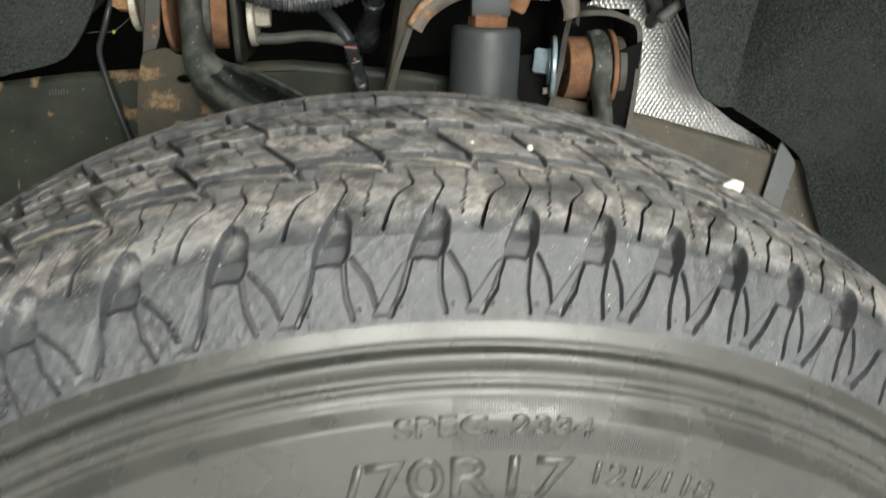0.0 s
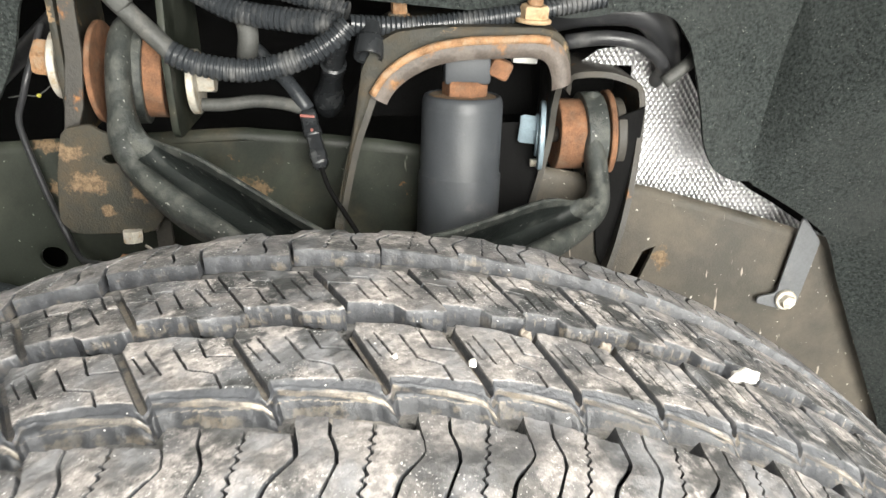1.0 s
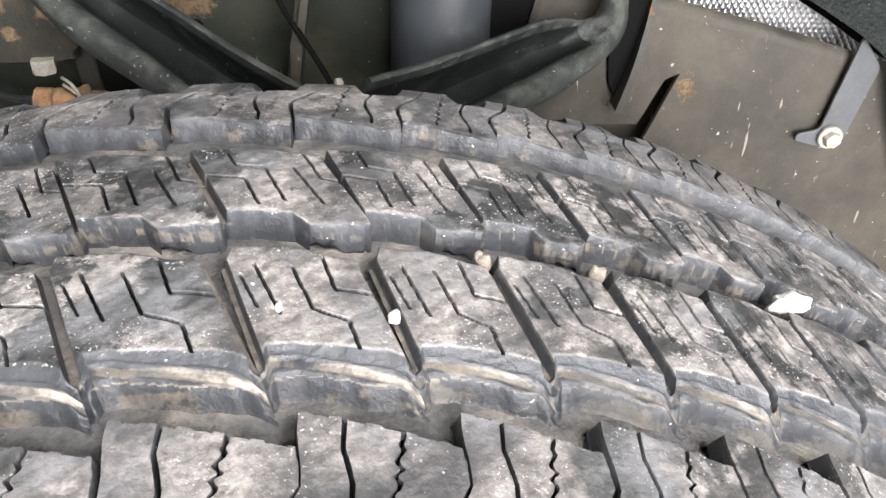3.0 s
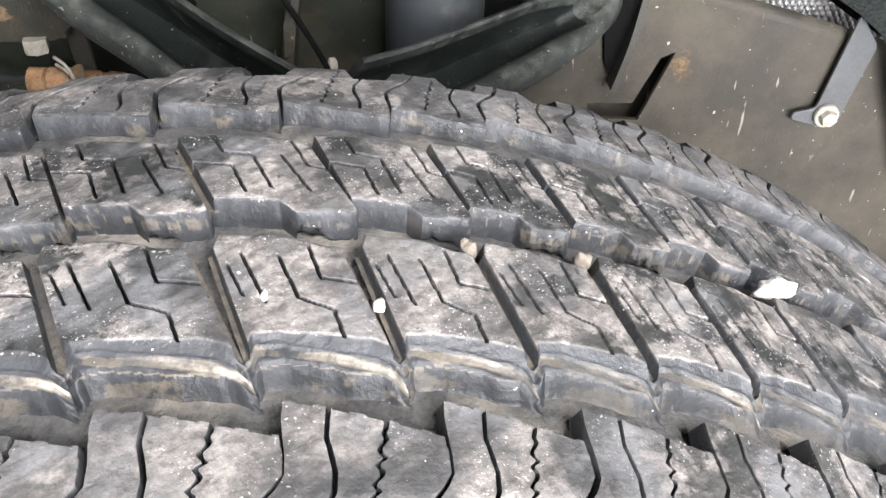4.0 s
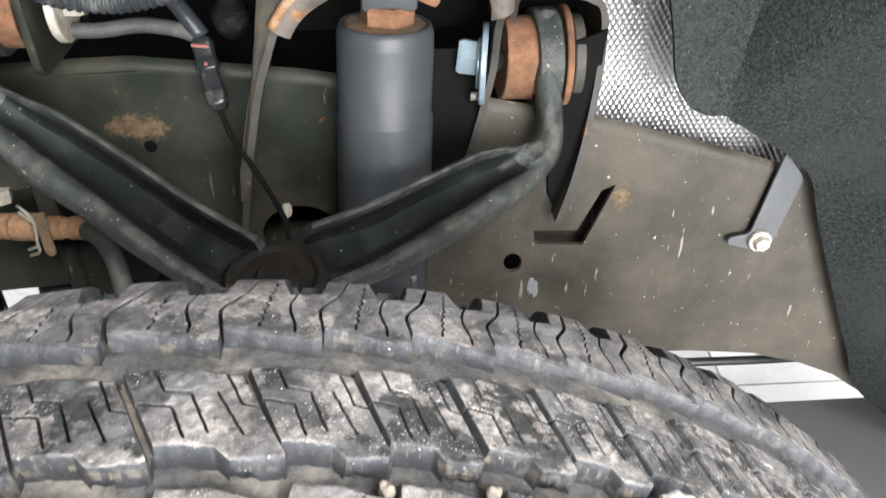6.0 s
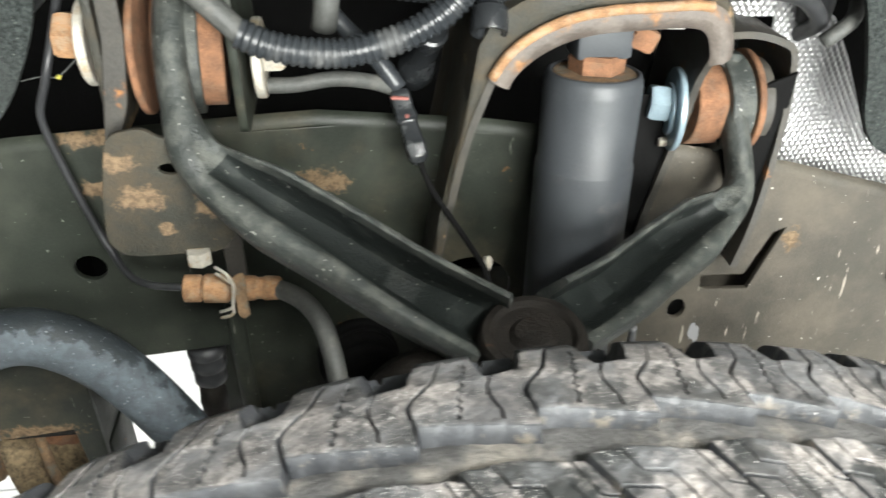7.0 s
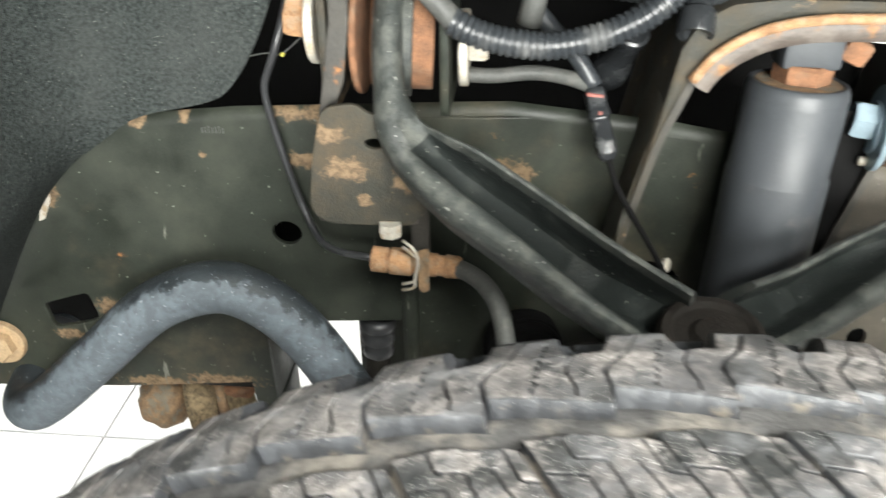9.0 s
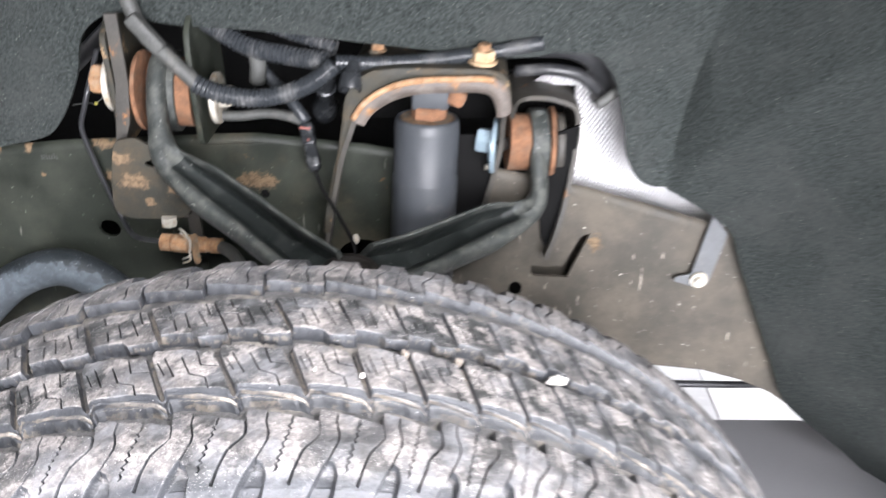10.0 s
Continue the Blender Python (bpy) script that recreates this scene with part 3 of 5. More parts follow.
def roll(u, v):
    x = -0.9 + 1.8 * u
    a = v * math.pi / 2
    return Vector((x, RY + 0.009 - 0.009 * math.cos(a) + (0.10 * max(0, v - 0.8) / 0.2), rail_top(x) - 0.009 + 0.009 * math.sin(a) - 0.07 * max(0, v - 0.8) / 0.2))


sheet("rail_shoulder", lambda u, v: roll(u * 0.5667, v), 40, 12, 0.004, "rail", frame_rail)
sheet("rail_shoulder", lambda u, v: roll(0.5667 + u * 0.4333, v), 30, 12, 0.004, "rail_dusty", frame_rail)
# rail back coloured near-black, so the holes read as deep shade
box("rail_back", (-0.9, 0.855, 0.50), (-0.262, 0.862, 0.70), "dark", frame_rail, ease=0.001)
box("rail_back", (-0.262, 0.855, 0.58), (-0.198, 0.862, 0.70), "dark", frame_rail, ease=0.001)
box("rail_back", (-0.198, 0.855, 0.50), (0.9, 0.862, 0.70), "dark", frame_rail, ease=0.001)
# crossmember below the rail and its flange
box("crossmember_panel", (-0.197, 0.85, 0.42), (0.10, 0.854, 0.60), "rail", frame_rail, ease=0.001)
tube("crossmember_flange", [(-0.132, 0.735, 0.66), (-0.131, 0.733, 0.60), (-0.129, 0.732, 0.54), (-0.127, 0.732, 0.47)], 0.0065, "rail", frame_rail, step=0.01)
box("bracket_web", (-0.250, 0.737, 0.512), (-0.245, 0.80, 0.616), "rail", frame_rail, ease=0.001)
box("bracket_floor", (-0.40, 0.737, 0.548), (-0.25, 0.80, 0.553), "rust_dark", frame_rail, ease=0.001)
plate("inner_web", rounded([(0.19, 0.62), (0.29, 0.62), (0.29, 0.70), (0.19, 0.70)], 0.003), 0.003, front(RY + 0.030), "rail_dusty", frame_rail, "inner web seen through the slot")
# big flanged bolt and small studs on the rail
for bx, bz, r in ((-0.462, 0.587, 0.017),):
    disc("bolt_flange", (bx, 0.734, bz), (bx, 0.728, bz), r * 1.15, "bolt_tan", frame_rail, "tan rusted flange bolt")
    hexhead("bolt_head", (bx, 0.729, bz), (bx, 0.719, bz), r * 0.82, "bolt_tan", frame_rail)


def blotch(x, y, z, w, h, seed, name="rust_blotch"):
    """A thin ragged rust flake on an upright plate."""
    rnd = random.Random(seed)
    pts = []
    for k in range(22):
        a = 2 * math.pi * k / 22
        q = 1 + 0.30 * math.sin(2 * a + seed) + 0.35 * (rnd.random() - 0.5)
        pts.append((x + w * q * math.cos(a), z + h * q * math.sin(a)))
    return plate(name, pts, 0.0006, front(y), "rust_pale", frame_rail, ease=0.0001)


plate("chipped_paint", rounded([(-0.4035, 0.698), (-0.3985, 0.700), (-0.3905, 0.716), (-0.389, 0.725), (-0.3925, 0.724), (-0.3985, 0.713)], 0.0015), 0.0006, front(RY - 0.0006), "steel", frame_rail, "pale chipped paint beside the liner", ease=0.0001)
disc("plug_hole", (-0.0595, RY + 0.001, 0.736), (-0.0595, RY - 0.0006, 0.736), 0.0045, "dark", frame_rail)
for k in range(7):
    box("scratch", (-0.270 + 0.0024 * k, RY - 0.0005, 0.7715), (-0.2693 + 0.0024 * k, RY + 0.0002, 0.7755 + 0.0007 * (k % 3)), "hose", frame_rail, ease=0)
tube("inner_bolt", [(-0.399, 0.80, 0.617), (-0.399, 0.79, 0.617), (-0.399, 0.775, 0.617)], 0.005, "rust_dark", frame_rail, n=10)
drip = blotch(0.207, RY - 0.0004, 0.604, 0.0035, 0.010, 21, "paint_drip")
drip.data.materials.clear()
drip.data.materials.append(M["grey_steel"])
# shock tower: hood sheet, rusty turned lip, bushing pocket
TOWER = [(0.000, 0.690, 0.69), (0.008, 0.690, 0.735), (0.020, 0.690, 0.788), (0.029, 0.690, 0.815), (0.041, 0.690, 0.842), (0.062, 0.690, 0.859), (0.090, 0.690, 0.868), (0.128, 0.690, 0.870), (0.152, 0.690, 0.870), (0.164, 0.690, 0.865), (0.1700, 0.691, 0.851), (0.1705, 0.698, 0.836), (0.1705, 0.712, 0.817), (0.1700, 0.722, 0.790), (0.1645, 0.725, 0.760), (0.1585, 0.726, 0.735), (0.1530, 0.727, 0.712), (0.1500, 0.728, 0.690)]


def along(pts, u):
    p = np.array(pts)
    s = np.r_[0, np.cumsum(np.linalg.norm(np.diff(p, axis=0), axis=1))]
    return [float(np.interp(u * s[-1], s, p[:, k])) for k in range(p.shape[1])]


tower_line = [tuple(v) for v in spline(TOWER, 6)]


def hood(u, v):
    x, y, z = along(tower_line, u)
    return Vector((x + 0.012 * v * max(0, u - 0.62) / 0.38, y + (0.800 - y) * v if y < 0.7 else y + 0.075 * v, z + 0.010 * v))


sheet("shock_tower", hood, 90, 6, 0.0045, "bracket", frame_rail, "black steel shock tower with rusty lip")
OUTER = [(0.006, 0.720), (0.013, 0.766), (0.020, 0.800), (0.025, 0.826), (0.029, 0.851), (0.038, 0.867), (0.053, 0.8755), (0.076, 0.878), (0.114, 0.878), (0.152, 0.877), (0.164, 0.874), (0.1705, 0.867), (0.1735, 0.855), (0.1740, 0.838)]
inner_line = [q for q in tower_line if q[2] > 0.715 and (q[0] < 0.1 or q[2] > 0.838)]


def tower_face(u, v):
    x, y, z = along(inner_line, u)
    ox, oz = along(OUTER, u)
    k = min(1, v / 0.6)
    return Vector((x + (ox - x) * k, 0.6905 - 0.0015 * math.sin(k * 3.1) + 0.11 * max(0, v - 0.6) / 0.4, z + (oz - z) * k + 0.004 * max(0, v - 0.6)))


sheet("tower_face", tower_face, 80, 8, 0.003, "bracket_rusty", frame_rail, "dark olive front face of the shock tower")
lip_line = [(x, z - 0.0015) for x, y, z in tower_line if z > (0.833 if x < 0.1 else 0.841)]
mid = Vector((0.105, 0.79))
sheet("tower_lip", lambda u, v: (lambda q: Vector((q[0] + (mid.x - q[0]) * 0.105 * v, 0.6905 - 0.003 * math.sin(v * 3.14), q[1] + (mid.y - q[1]) * 0.115 * v)))(along(lip_line, u)), 60, 5, 0.004, "lip", frame_rail, "orange rusted edge of the shock tower")
tube("rust_edge", [(x, 0.6862, z + 0.001) for x, z in lip_line[::4] if x < 0.158], 0.0030, "rust_tan", frame_rail, "orange rusted upper edge of the shock tower", n=10)
POCKET = [(0.173, 0.698, 0.832), (0.180, 0.720, 0.837), (0.191, 0.734, 0.8375), (0.212, 0.736, 0.837), (0.232, 0.736, 0.831), (0.2405, 0.736, 0.824), (0.2430, 0.735, 0.806), (0.2410, 0.730, 0.778), (0.2360, 0.725, 0.739), (0.2290, 0.720, 0.705), (0.2200, 0.717, 0.674)]
pocket_line = [tuple(v) for v in spline(POCKET, 6)]
sheet("bushing_pocket", lambda u, v: (lambda q: Vector((q[0], q[1] + (0.08 if q[2] > 0.76 else 0.734 - q[1]) * v, q[2])))(along(pocket_line, u)), 90, 6, 0.0045, "bracket", frame_rail, "black steel bushing bracket with worn edge")
# near-black sheets put in for the deep shade inside tower and pocket
plate("pocket_shade_sheet", [(0.17, 0.76), (0.236, 0.76), (0.236, 0.83), (0.18, 0.838)], 0.004, front(0.81), "dark", frame_rail)
plate("tower_shade_backing", [(0.0, 0.79), (0.165, 0.79), (0.165, 0.85), (0.05, 0.85)], 0.004, front(0.802), "dark", frame_rail)
plate("tower_shade_sheet", [(0.118, 0.690), (0.146, 0.695), (0.1545, 0.735), (0.163, 0.775), (0.164, 0.80), (0.118, 0.80)], 0.002, front(0.7315), "dark", frame_rail, "near-black sheet put in for shade inside the shock tower")
plate("pocket_shade_sheet", [(0.188, 0.79), (0.241, 0.81), (0.238, 0.755), (0.2195, 0.676), (0.213, 0.690), (0.208, 0.735)], 0.003, front(0.7315), "dark", frame_rail)

# front bushing bracket: two cheeks and a box gusset
cheek = rounded([(0.700, 0.80), (0.695, 0.86), (0.700, 0.905), (0.735, 0.925), (0.79, 0.90), (0.80, 0.80)], 0.012)
plate("bracket_cheek", rounded([(0.698, 0.798), (0.697, 0.90), (0.735, 0.925), (0.79, 0.90), (0.80, 0.805), (0.734, 0.80)], 0.006), 0.005, side(-0.171), "bracket_rusty", frame_rail)
plate("cheek_flange", [(-0.1665, 0.92), (-0.157, 0.92), (-0.158, 0.86), (-0.163, 0.825), (-0.1725, 0.80), (-0.178, 0.755), (-0.183, 0.755), (-0.1785, 0.80), (-0.1680, 0.86)], 0.004, front(0.694), "bracket", frame_rail)
plate("bracket_cheek", cheek, 0.005, side(-0.1005), "rail", frame_rail)
plate("box_gusset", rounded([(-0.1840, 0.7490), (-0.1740, 0.7400), (-0.1220, 0.7400), (-0.1100, 0.7540), (-0.1120, 0.7870), (-0.1180, 0.8090), (-0.1460, 0.8120), (-0.1530, 0.8180), (-0.1720, 0.8150), (-0.1800, 0.7820)], 0.007), 0.004, front(0.675), "bracket_rusty", frame_rail, "rust-blotched black gusset plate", [circle(-0.1425, 0.794, 0.0065, 0.004)])
box("gusset_floor", (-0.1790, 0.6765, 0.7400), (-0.1180, 0.7120, 0.7435), "bracket", frame_rail, ease=0.001)
hexhead("bolt_head", (-0.1345, 0.6720, 0.7430), (-0.1345, 0.6710, 0.7345), 0.0074, "steel", frame_rail, "pale plated hexagon bolt head")

# ---- upper control arm ----
arm = thing("upper_control_arm", (0.03, 0.66, 0.74), "worn black forged upper control arm with a ball joint", "control arm")


def arm_loop(w0, w1, h, hand=1):
    """A forged channel: a broad rounded flange, a sunk trough and a thin ridge; a round bar near the bushing."""
    def loop(s, l):
        k = min(1, max(0, (s / l - 0.27) / 0.24))
        k = k * k * (3 - 2 * k)
        end = min(1, max(0, (s / l - 0.84) / 0.14))
        w = w0 + (w1 - w0) * min(1, max(0, (s / l - 0.27) / 0.27))
        deep = min(1, max(0, (s / l - 0.32) / 0.26))
        sunk = h * (0.3 - 2.6 * deep * deep * (3 - 2 * deep) + 1.5 * end)
        g = 0.21 * min(1, max(0, (s / l - 0.40) / 0.55))
        chan = [(-0.44, -3.1), (-0.505, -0.6), (-0.515, 1.05), (-0.50, 1.42), (-0.465, 1.52), (-0.425, 1.42), (-0.395, 0.6), (-0.37, sunk / h + 0.4), (-0.31, sunk / h), (-0.14 + g, sunk / h + 0.1), (-0.04 + g, sunk / h + 0.7), (0.04 + g, 0.45), (0.11 + g, 0.88), (0.21 + 0.8 * g, 1.0), (0.33 + 0.3 * g, 0.95), (0.43, 0.66), (0.495, 0.1), (0.50, -0.7), (0.44, -3.1)]
        n = len(chan)
        out = []
        for i, (x, y) in enumerate(chan):
            a = math.radians(228 - 276 * i / (n - 1))
            rx, ry = 0.52 * math.cos(a), -0.55 + 1.55 * math.sin(a)
            out.append((hand * w * (rx + (x - rx) * k), h * (ry + (y - ry) * k)))
        return out
    return loop


legL = [(-0.135, 0.738, 0.876), (-0.135, 0.716, 0.873), (-0.135, 0.699, 0.858), (-0.134, 0.686, 0.833), (-0.126, 0.667, 0.808), (-0.110, 0.658, 0.793), (-0.081, 0.641, 0.780), (-0.052, 0.624, 0.768), (-0.025, 0.606, 0.757), (0.002, 0.590, 0.747), (0.022, 0.577, 0.741)]
legR = [(0.205, 0.752, 0.815), (0.204, 0.742, 0.802), (0.203, 0.730, 0.788), (0.204, 0.718, 0.770), (0.204, 0.707, 0.754), (0.198, 0.696, 0.744), (0.182, 0.682, 0.739), (0.158, 0.661, 0.740), (0.124, 0.633, 0.740), (0.095, 0.606, 0.742), (0.060, 0.579, 0.745)]
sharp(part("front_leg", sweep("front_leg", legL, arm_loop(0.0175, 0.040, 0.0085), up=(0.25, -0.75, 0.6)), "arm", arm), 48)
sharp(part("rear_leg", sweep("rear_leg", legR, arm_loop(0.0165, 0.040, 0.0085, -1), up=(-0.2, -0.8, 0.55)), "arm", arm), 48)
jb = part("ball_joint", lathe("ball_joint", [(0, 0.030), (0.010, 0.031), (0.0145, 0.030), (0.016, 0.0275), (0.023, 0.0270), (0.0255, 0.0250), (0.0258, 0.0215), (0.0232, 0.0190), (0.0235, 0.0120), (0.0270, 0.0090), (0.0280, 0.0)], (0.040, 0.574, 0.722), (0.040, 0.564, 0.770), 44), "rust_dark", arm, "brown rusted ball joint")
sharp(jb, 40)
sharp(part("joint_eye", lathe("joint_eye", [(0.0, 0.030), (0.0, 0.034), (0.003, 0.036), (0.013, 0.036), (0.016, 0.035), (0.016, 0.032), (0.013, 0.030)], (0.040, 0.575, 0.716), (0.040, 0.565, 0.764), 44, False), "rust_dark", arm, "round forged eye around the ball joint"), 40)
# trough faces of both legs get the painted shade
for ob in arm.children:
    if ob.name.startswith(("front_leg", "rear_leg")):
        ob.data.materials.append(M["arm_trough_shade"])
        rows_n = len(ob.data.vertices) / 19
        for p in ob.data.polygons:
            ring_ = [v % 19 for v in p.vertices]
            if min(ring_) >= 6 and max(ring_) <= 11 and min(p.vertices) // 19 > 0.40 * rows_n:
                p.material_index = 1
# bushings
disc("bushing", (-0.149, 0.730, 0.842), (-0.112, 0.733, 0.840), 0.031, "rusty", arm, "orange rusted front bushing sleeve", n=40)
disc("bushing_flange", (-0.158, 0.729, 0.843), (-0.154, 0.729, 0.843), 0.036, "rusty", arm, n=40)
disc("bushing_eye", (-0.145, 0.730, 0.842), (-0.125, 0.732, 0.841), 0.036, "arm", arm, n=40)
disc("bushing", (0.176, 0.752, 0.786), (0.198, 0.753, 0.785), 0.0275, "rusty", arm, "orange rusted rear bushing sleeve", n=40)
disc("bushing_eye", (0.196, 0.753, 0.785), (0.212, 0.754, 0.785), 0.033, "arm", arm, n=40)
disc("bushing_flange", (0.2155, 0.754, 0.785), (0.220, 0.754, 0.785), 0.034, "rusty", arm, n=40)
disc("bushing_washer", (0.222, 0.754, 0.785), (0.229, 0.754, 0.785), 0.028, "bracket", arm, n=40)
tube("grease_nipple", [(0.111, 0.620, 0.684), (0.111, 0.620, 0.695), (0.111, 0.619, 0.706)], 0.0022, "strap", arm, "grey grease nipple", n=10)
# cam bolts
cam_r = thing("cam_bolt", (0.158, 0.735, 0.790), "bluish zinc-plated cam bolt through the rear bushing", "bolt", "control arm bolts")
cw, cn = Vector((0.1645, 0.731, 0.7905)), Vector((-0.985, 0.14, 0.03)).normalized()
disc("cam_washer", cw, cw + cn * 0.004, 0.0265, "zinc", cam_r, n=40)
disc("cam_face", cw + cn * 0.004, cw + cn * 0.0065, 0.0165, "zinc", cam_r, n=32)
hexhead("head", cw + cn * 0.006 + Vector((0, 0, 0.0035)), cw + cn * 0.019 + Vector((0, 0, 0.0045)), 0.0122, "zinc", cam_r)
tube("stop_pin", [(0.161, 0.727, 0.770), (0.157, 0.727, 0.770), (0.154, 0.727, 0.770)], 0.003, "steel", cam_r, step=0.002)
tube("shank", [(0.166, 0.730, 0.790), (0.173, 0.738, 0.789), (0.180, 0.745, 0.788)], 0.006, "rust_dark", cam_r, step=0.003)
cam_l = thing("cam_bolt", (-0.18, 0.715, 0.848), "pale plated cam washer with a rusty nut on the front bracket", "bolt", "control arm bolts")
disc("cam_washer", (-0.1815, 0.730, 0.849), (-0.187, 0.730, 0.849), 0.0245, "steel", cam_l, n=40)
hexhead("nut", (-0.187, 0.730, 0.852), (-0.202, 0.730, 0.854), 0.014, "rust_tan", cam_l)
cam_l2 = thing("cam_bolt", (-0.095, 0.72, 0.83), "pale plated cam washer and bolt head on the front bracket", "bolt", "control arm bolts")
disc("cam_washer", (-0.0960, 0.735, 0.834), (-0.0905, 0.735, 0.834), 0.0235, "steel", cam_l2, n=40)
hexhead("head", (-0.0905, 0.735, 0.836), (-0.079, 0.735, 0.836), 0.0110, "steel", cam_l2)

# ---- shock absorber ----
shock = thing("shock_absorber", (0.098, 0.70, 0.55), "grey-black shock absorber with an open dust cup", "shock absorber")
part("body", lathe("body", [(0, 0.024), (0.0015, 0.0272), (0.004, 0.0288), (0.008, 0.0292), (0.053, 0.0290), (0.054, 0.0300), (0.055, 0.0302), (0.30, 0.0302)], (0.1000, 0.706, 0.8255), (0.0890, 0.686, 0.55), 56), "shock", shock)
part("cup_rim", lathe("cup_rim", [(0.006, 0.0240), (-0.001, 0.0248), (-0.002, 0.0258), (-0.0012, 0.0275), (0.002, 0.0287), (0.006, 0.02925)], (0.1000, 0.706, 0.8265), (0.0890, 0.686, 0.55), 56, False), "shock", shock)
disc("rusty_seat", (0.1000, 0.706, 0.8255), (0.1001, 0.7062, 0.8280), 0.0244, "rust_pale", shock, "orange rusted seat in the cup")
hexhead("nut", (0.1012, 0.7065, 0.827), (0.1018, 0.7075, 0.838), 0.0165, "rusty", shock)
box("stud_sleeve", (-0.0165, -0.012, 0.0), (0.0165, 0.012, 0.028), "shock", shock, ease=0.003, m=pose(0.1025, 0.709, 0.836, -3, 1, 2))

box("rusty_wedge", (-0.008, -0.006, -0.007), (0.008, 0.006, 0.007), "rusty", shock, ease=0.003, m=pose(0.1260, 0.704, 0.8470, 0, 25, 0))
box("pale_tab", (-0.009, -0.005, -0.0022), (0.009, 0.005, 0.0022), "white", shock, "pale tab inside the tower", ease=0.001, m=pose(0.1450, 0.716, 0.8510, 0, 4, 0))

# ---- stabiliser bar ----
bar_pts = [(-0.09, 0.63, 0.42), (-0.125, 0.668, 0.505), (-0.143, 0.682, 0.541), (-0.163, 0.688, 0.575), (-0.199, 0.69, 0.638), (-0.230, 0.69, 0.669), (-0.262, 0.69, 0.6775), (-0.306, 0.69, 0.659), (-0.352, 0.69, 0.617), (-0.402, 0.692, 0.570), (-0.430, 0.700, 0.548), (-0.447, 0.725, 0.543), (-0.452, 0.80, 0.55)]
stab = thing("stabiliser_bar", (-0.26, 0.69, 0.52), "thick black stabiliser bar bent in an arch with grey dust, painted paler below", "stabiliser bar")
bar = tube("bar", bar_pts, 0.0182, "bar", stab, step=0.004, n=28)
# mask of the painted bounce light: full on the underside, fading out on top
pale_below = bar.data.attributes.new("pale_below", "FLOAT", "POINT")
pale_below.data.foreach_set("value", [1.15 - 1.5 * max(0.0, v.normal.z * 0.9 + v.normal.y * 0.25) for v in bar.data.vertices])
disc("end_collar", (-0.4505, 0.772, 0.5465), (-0.4515, 0.790, 0.549), 0.026, "plastic", stab, "black rubber bushing")

# ---- lower control arm, far below the rail ----
low = thing("lower_control_arm", (-0.30, 0.78, 0.45), "brown rusted lower control arm and its pivot lugs", "control arm")
part("arm_beam", sweep("arm_beam", [(-0.320, 0.80, 0.520), (-0.315, 0.79, 0.47), (-0.285, 0.77, 0.415), (-0.20, 0.72, 0.35), (-0.05, 0.62, 0.27), (0.03, 0.55, 0.24)], lambda s, l: [(0.030, -0.012), (0.030, 0.012), (0.022, 0.016), (0.008, 0.016), (0.004, 0.008), (-0.004, 0.008), (-0.008, 0.016), (-0.022, 0.016), (-0.030, 0.012), (-0.030, -0.012)], up=(0.3, -0.8, 0.5)), "rust_brown", low)
tube("beam_ridge", [(-0.312, 0.782, 0.512), (-0.305, 0.772, 0.468), (-0.276, 0.752, 0.418), (-0.192, 0.702, 0.356), (-0.045, 0.604, 0.276)], 0.0045, "rust_pale", low, "pale ridge along the arm", n=12)
lump("pivot_lug", (-0.368, 0.79, 0.480), (0.022, 0.020, 0.026), "rust_pale", low, 3)
lump("pivot_lug", (-0.300, 0.80, 0.500), (0.024, 0.02, 0.014), "rusty", low, 8)
box("pivot_ear", (-0.255, 0.745, 0.468), (-0.243, 0.80, 0.530), "rail", low, ease=0.003)
bump = thing("bump_stop", (-0.163, 0.765, 0.55), "black ribbed rubber bump stop on a rusty stem", "bump stop")
part("rubber", lathe("rubber", [(0, 0.008), (0.002, 0.0145), (0.010, 0.0145), (0.013, 0.0105), (0.016, 0.0135), (0.023, 0.0135), (0.026, 0.010), (0.029, 0.0125), (0.036, 0.0125), (0.040, 0.008)], (-0.163, 0.765, 0.606), (-0.164, 0.765, 0.54), 28), "plastic", bump)
part("stem", lathe("stem", [(0, 0.009), (0.018, 0.011), (0.05, 0.0075)], (-0.164, 0.765, 0.567), (-0.165, 0.765, 0.51), 16), "rust_dark", bump)
boot = thing("rubber_boot", (-0.045, 0.66, 0.60), "black ribbed rubber boot behind the tyre", "rubber boot")
rows = []
for k in range(9):
    rows += [(0.012 * k, 0.028 - 0.0008 * k), (0.012 * k + 0.005, 0.028 - 0.0008 * k), (0.012 * k + 0.0085, 0.023 - 0.0008 * k)]
part("bellows", lathe("bellows", rows, (-0.050, 0.728, 0.618), (-0.030, 0.62, 0.612), 32), "dark", boot)
disc("clamp", (-0.0485, 0.720, 0.6176), (-0.0475, 0.715, 0.6173), 0.0288, "dark", boot)
knuckle = thing("steering_knuckle", (-0.02, 0.59, 0.70), "brown rusty steering knuckle below the ball joint", "steering knuckle")
part("knuckle_arm", sweep("knuckle_arm", [(0.034, 0.585, 0.705), (0.0, 0.588, 0.703), (-0.025, 0.592, 0.690), (-0.035, 0.60, 0.65), (-0.02, 0.60, 0.58), (0.03, 0.58, 0.45)], lambda s, l: [(0.017, -0.012), (0.020, 0.0), (0.017, 0.012), (-0.017, 0.012), (-0.020, 0.0), (-0.017, -0.012)], up=(0, -1, 0.2)), "rust_dark", knuckle)

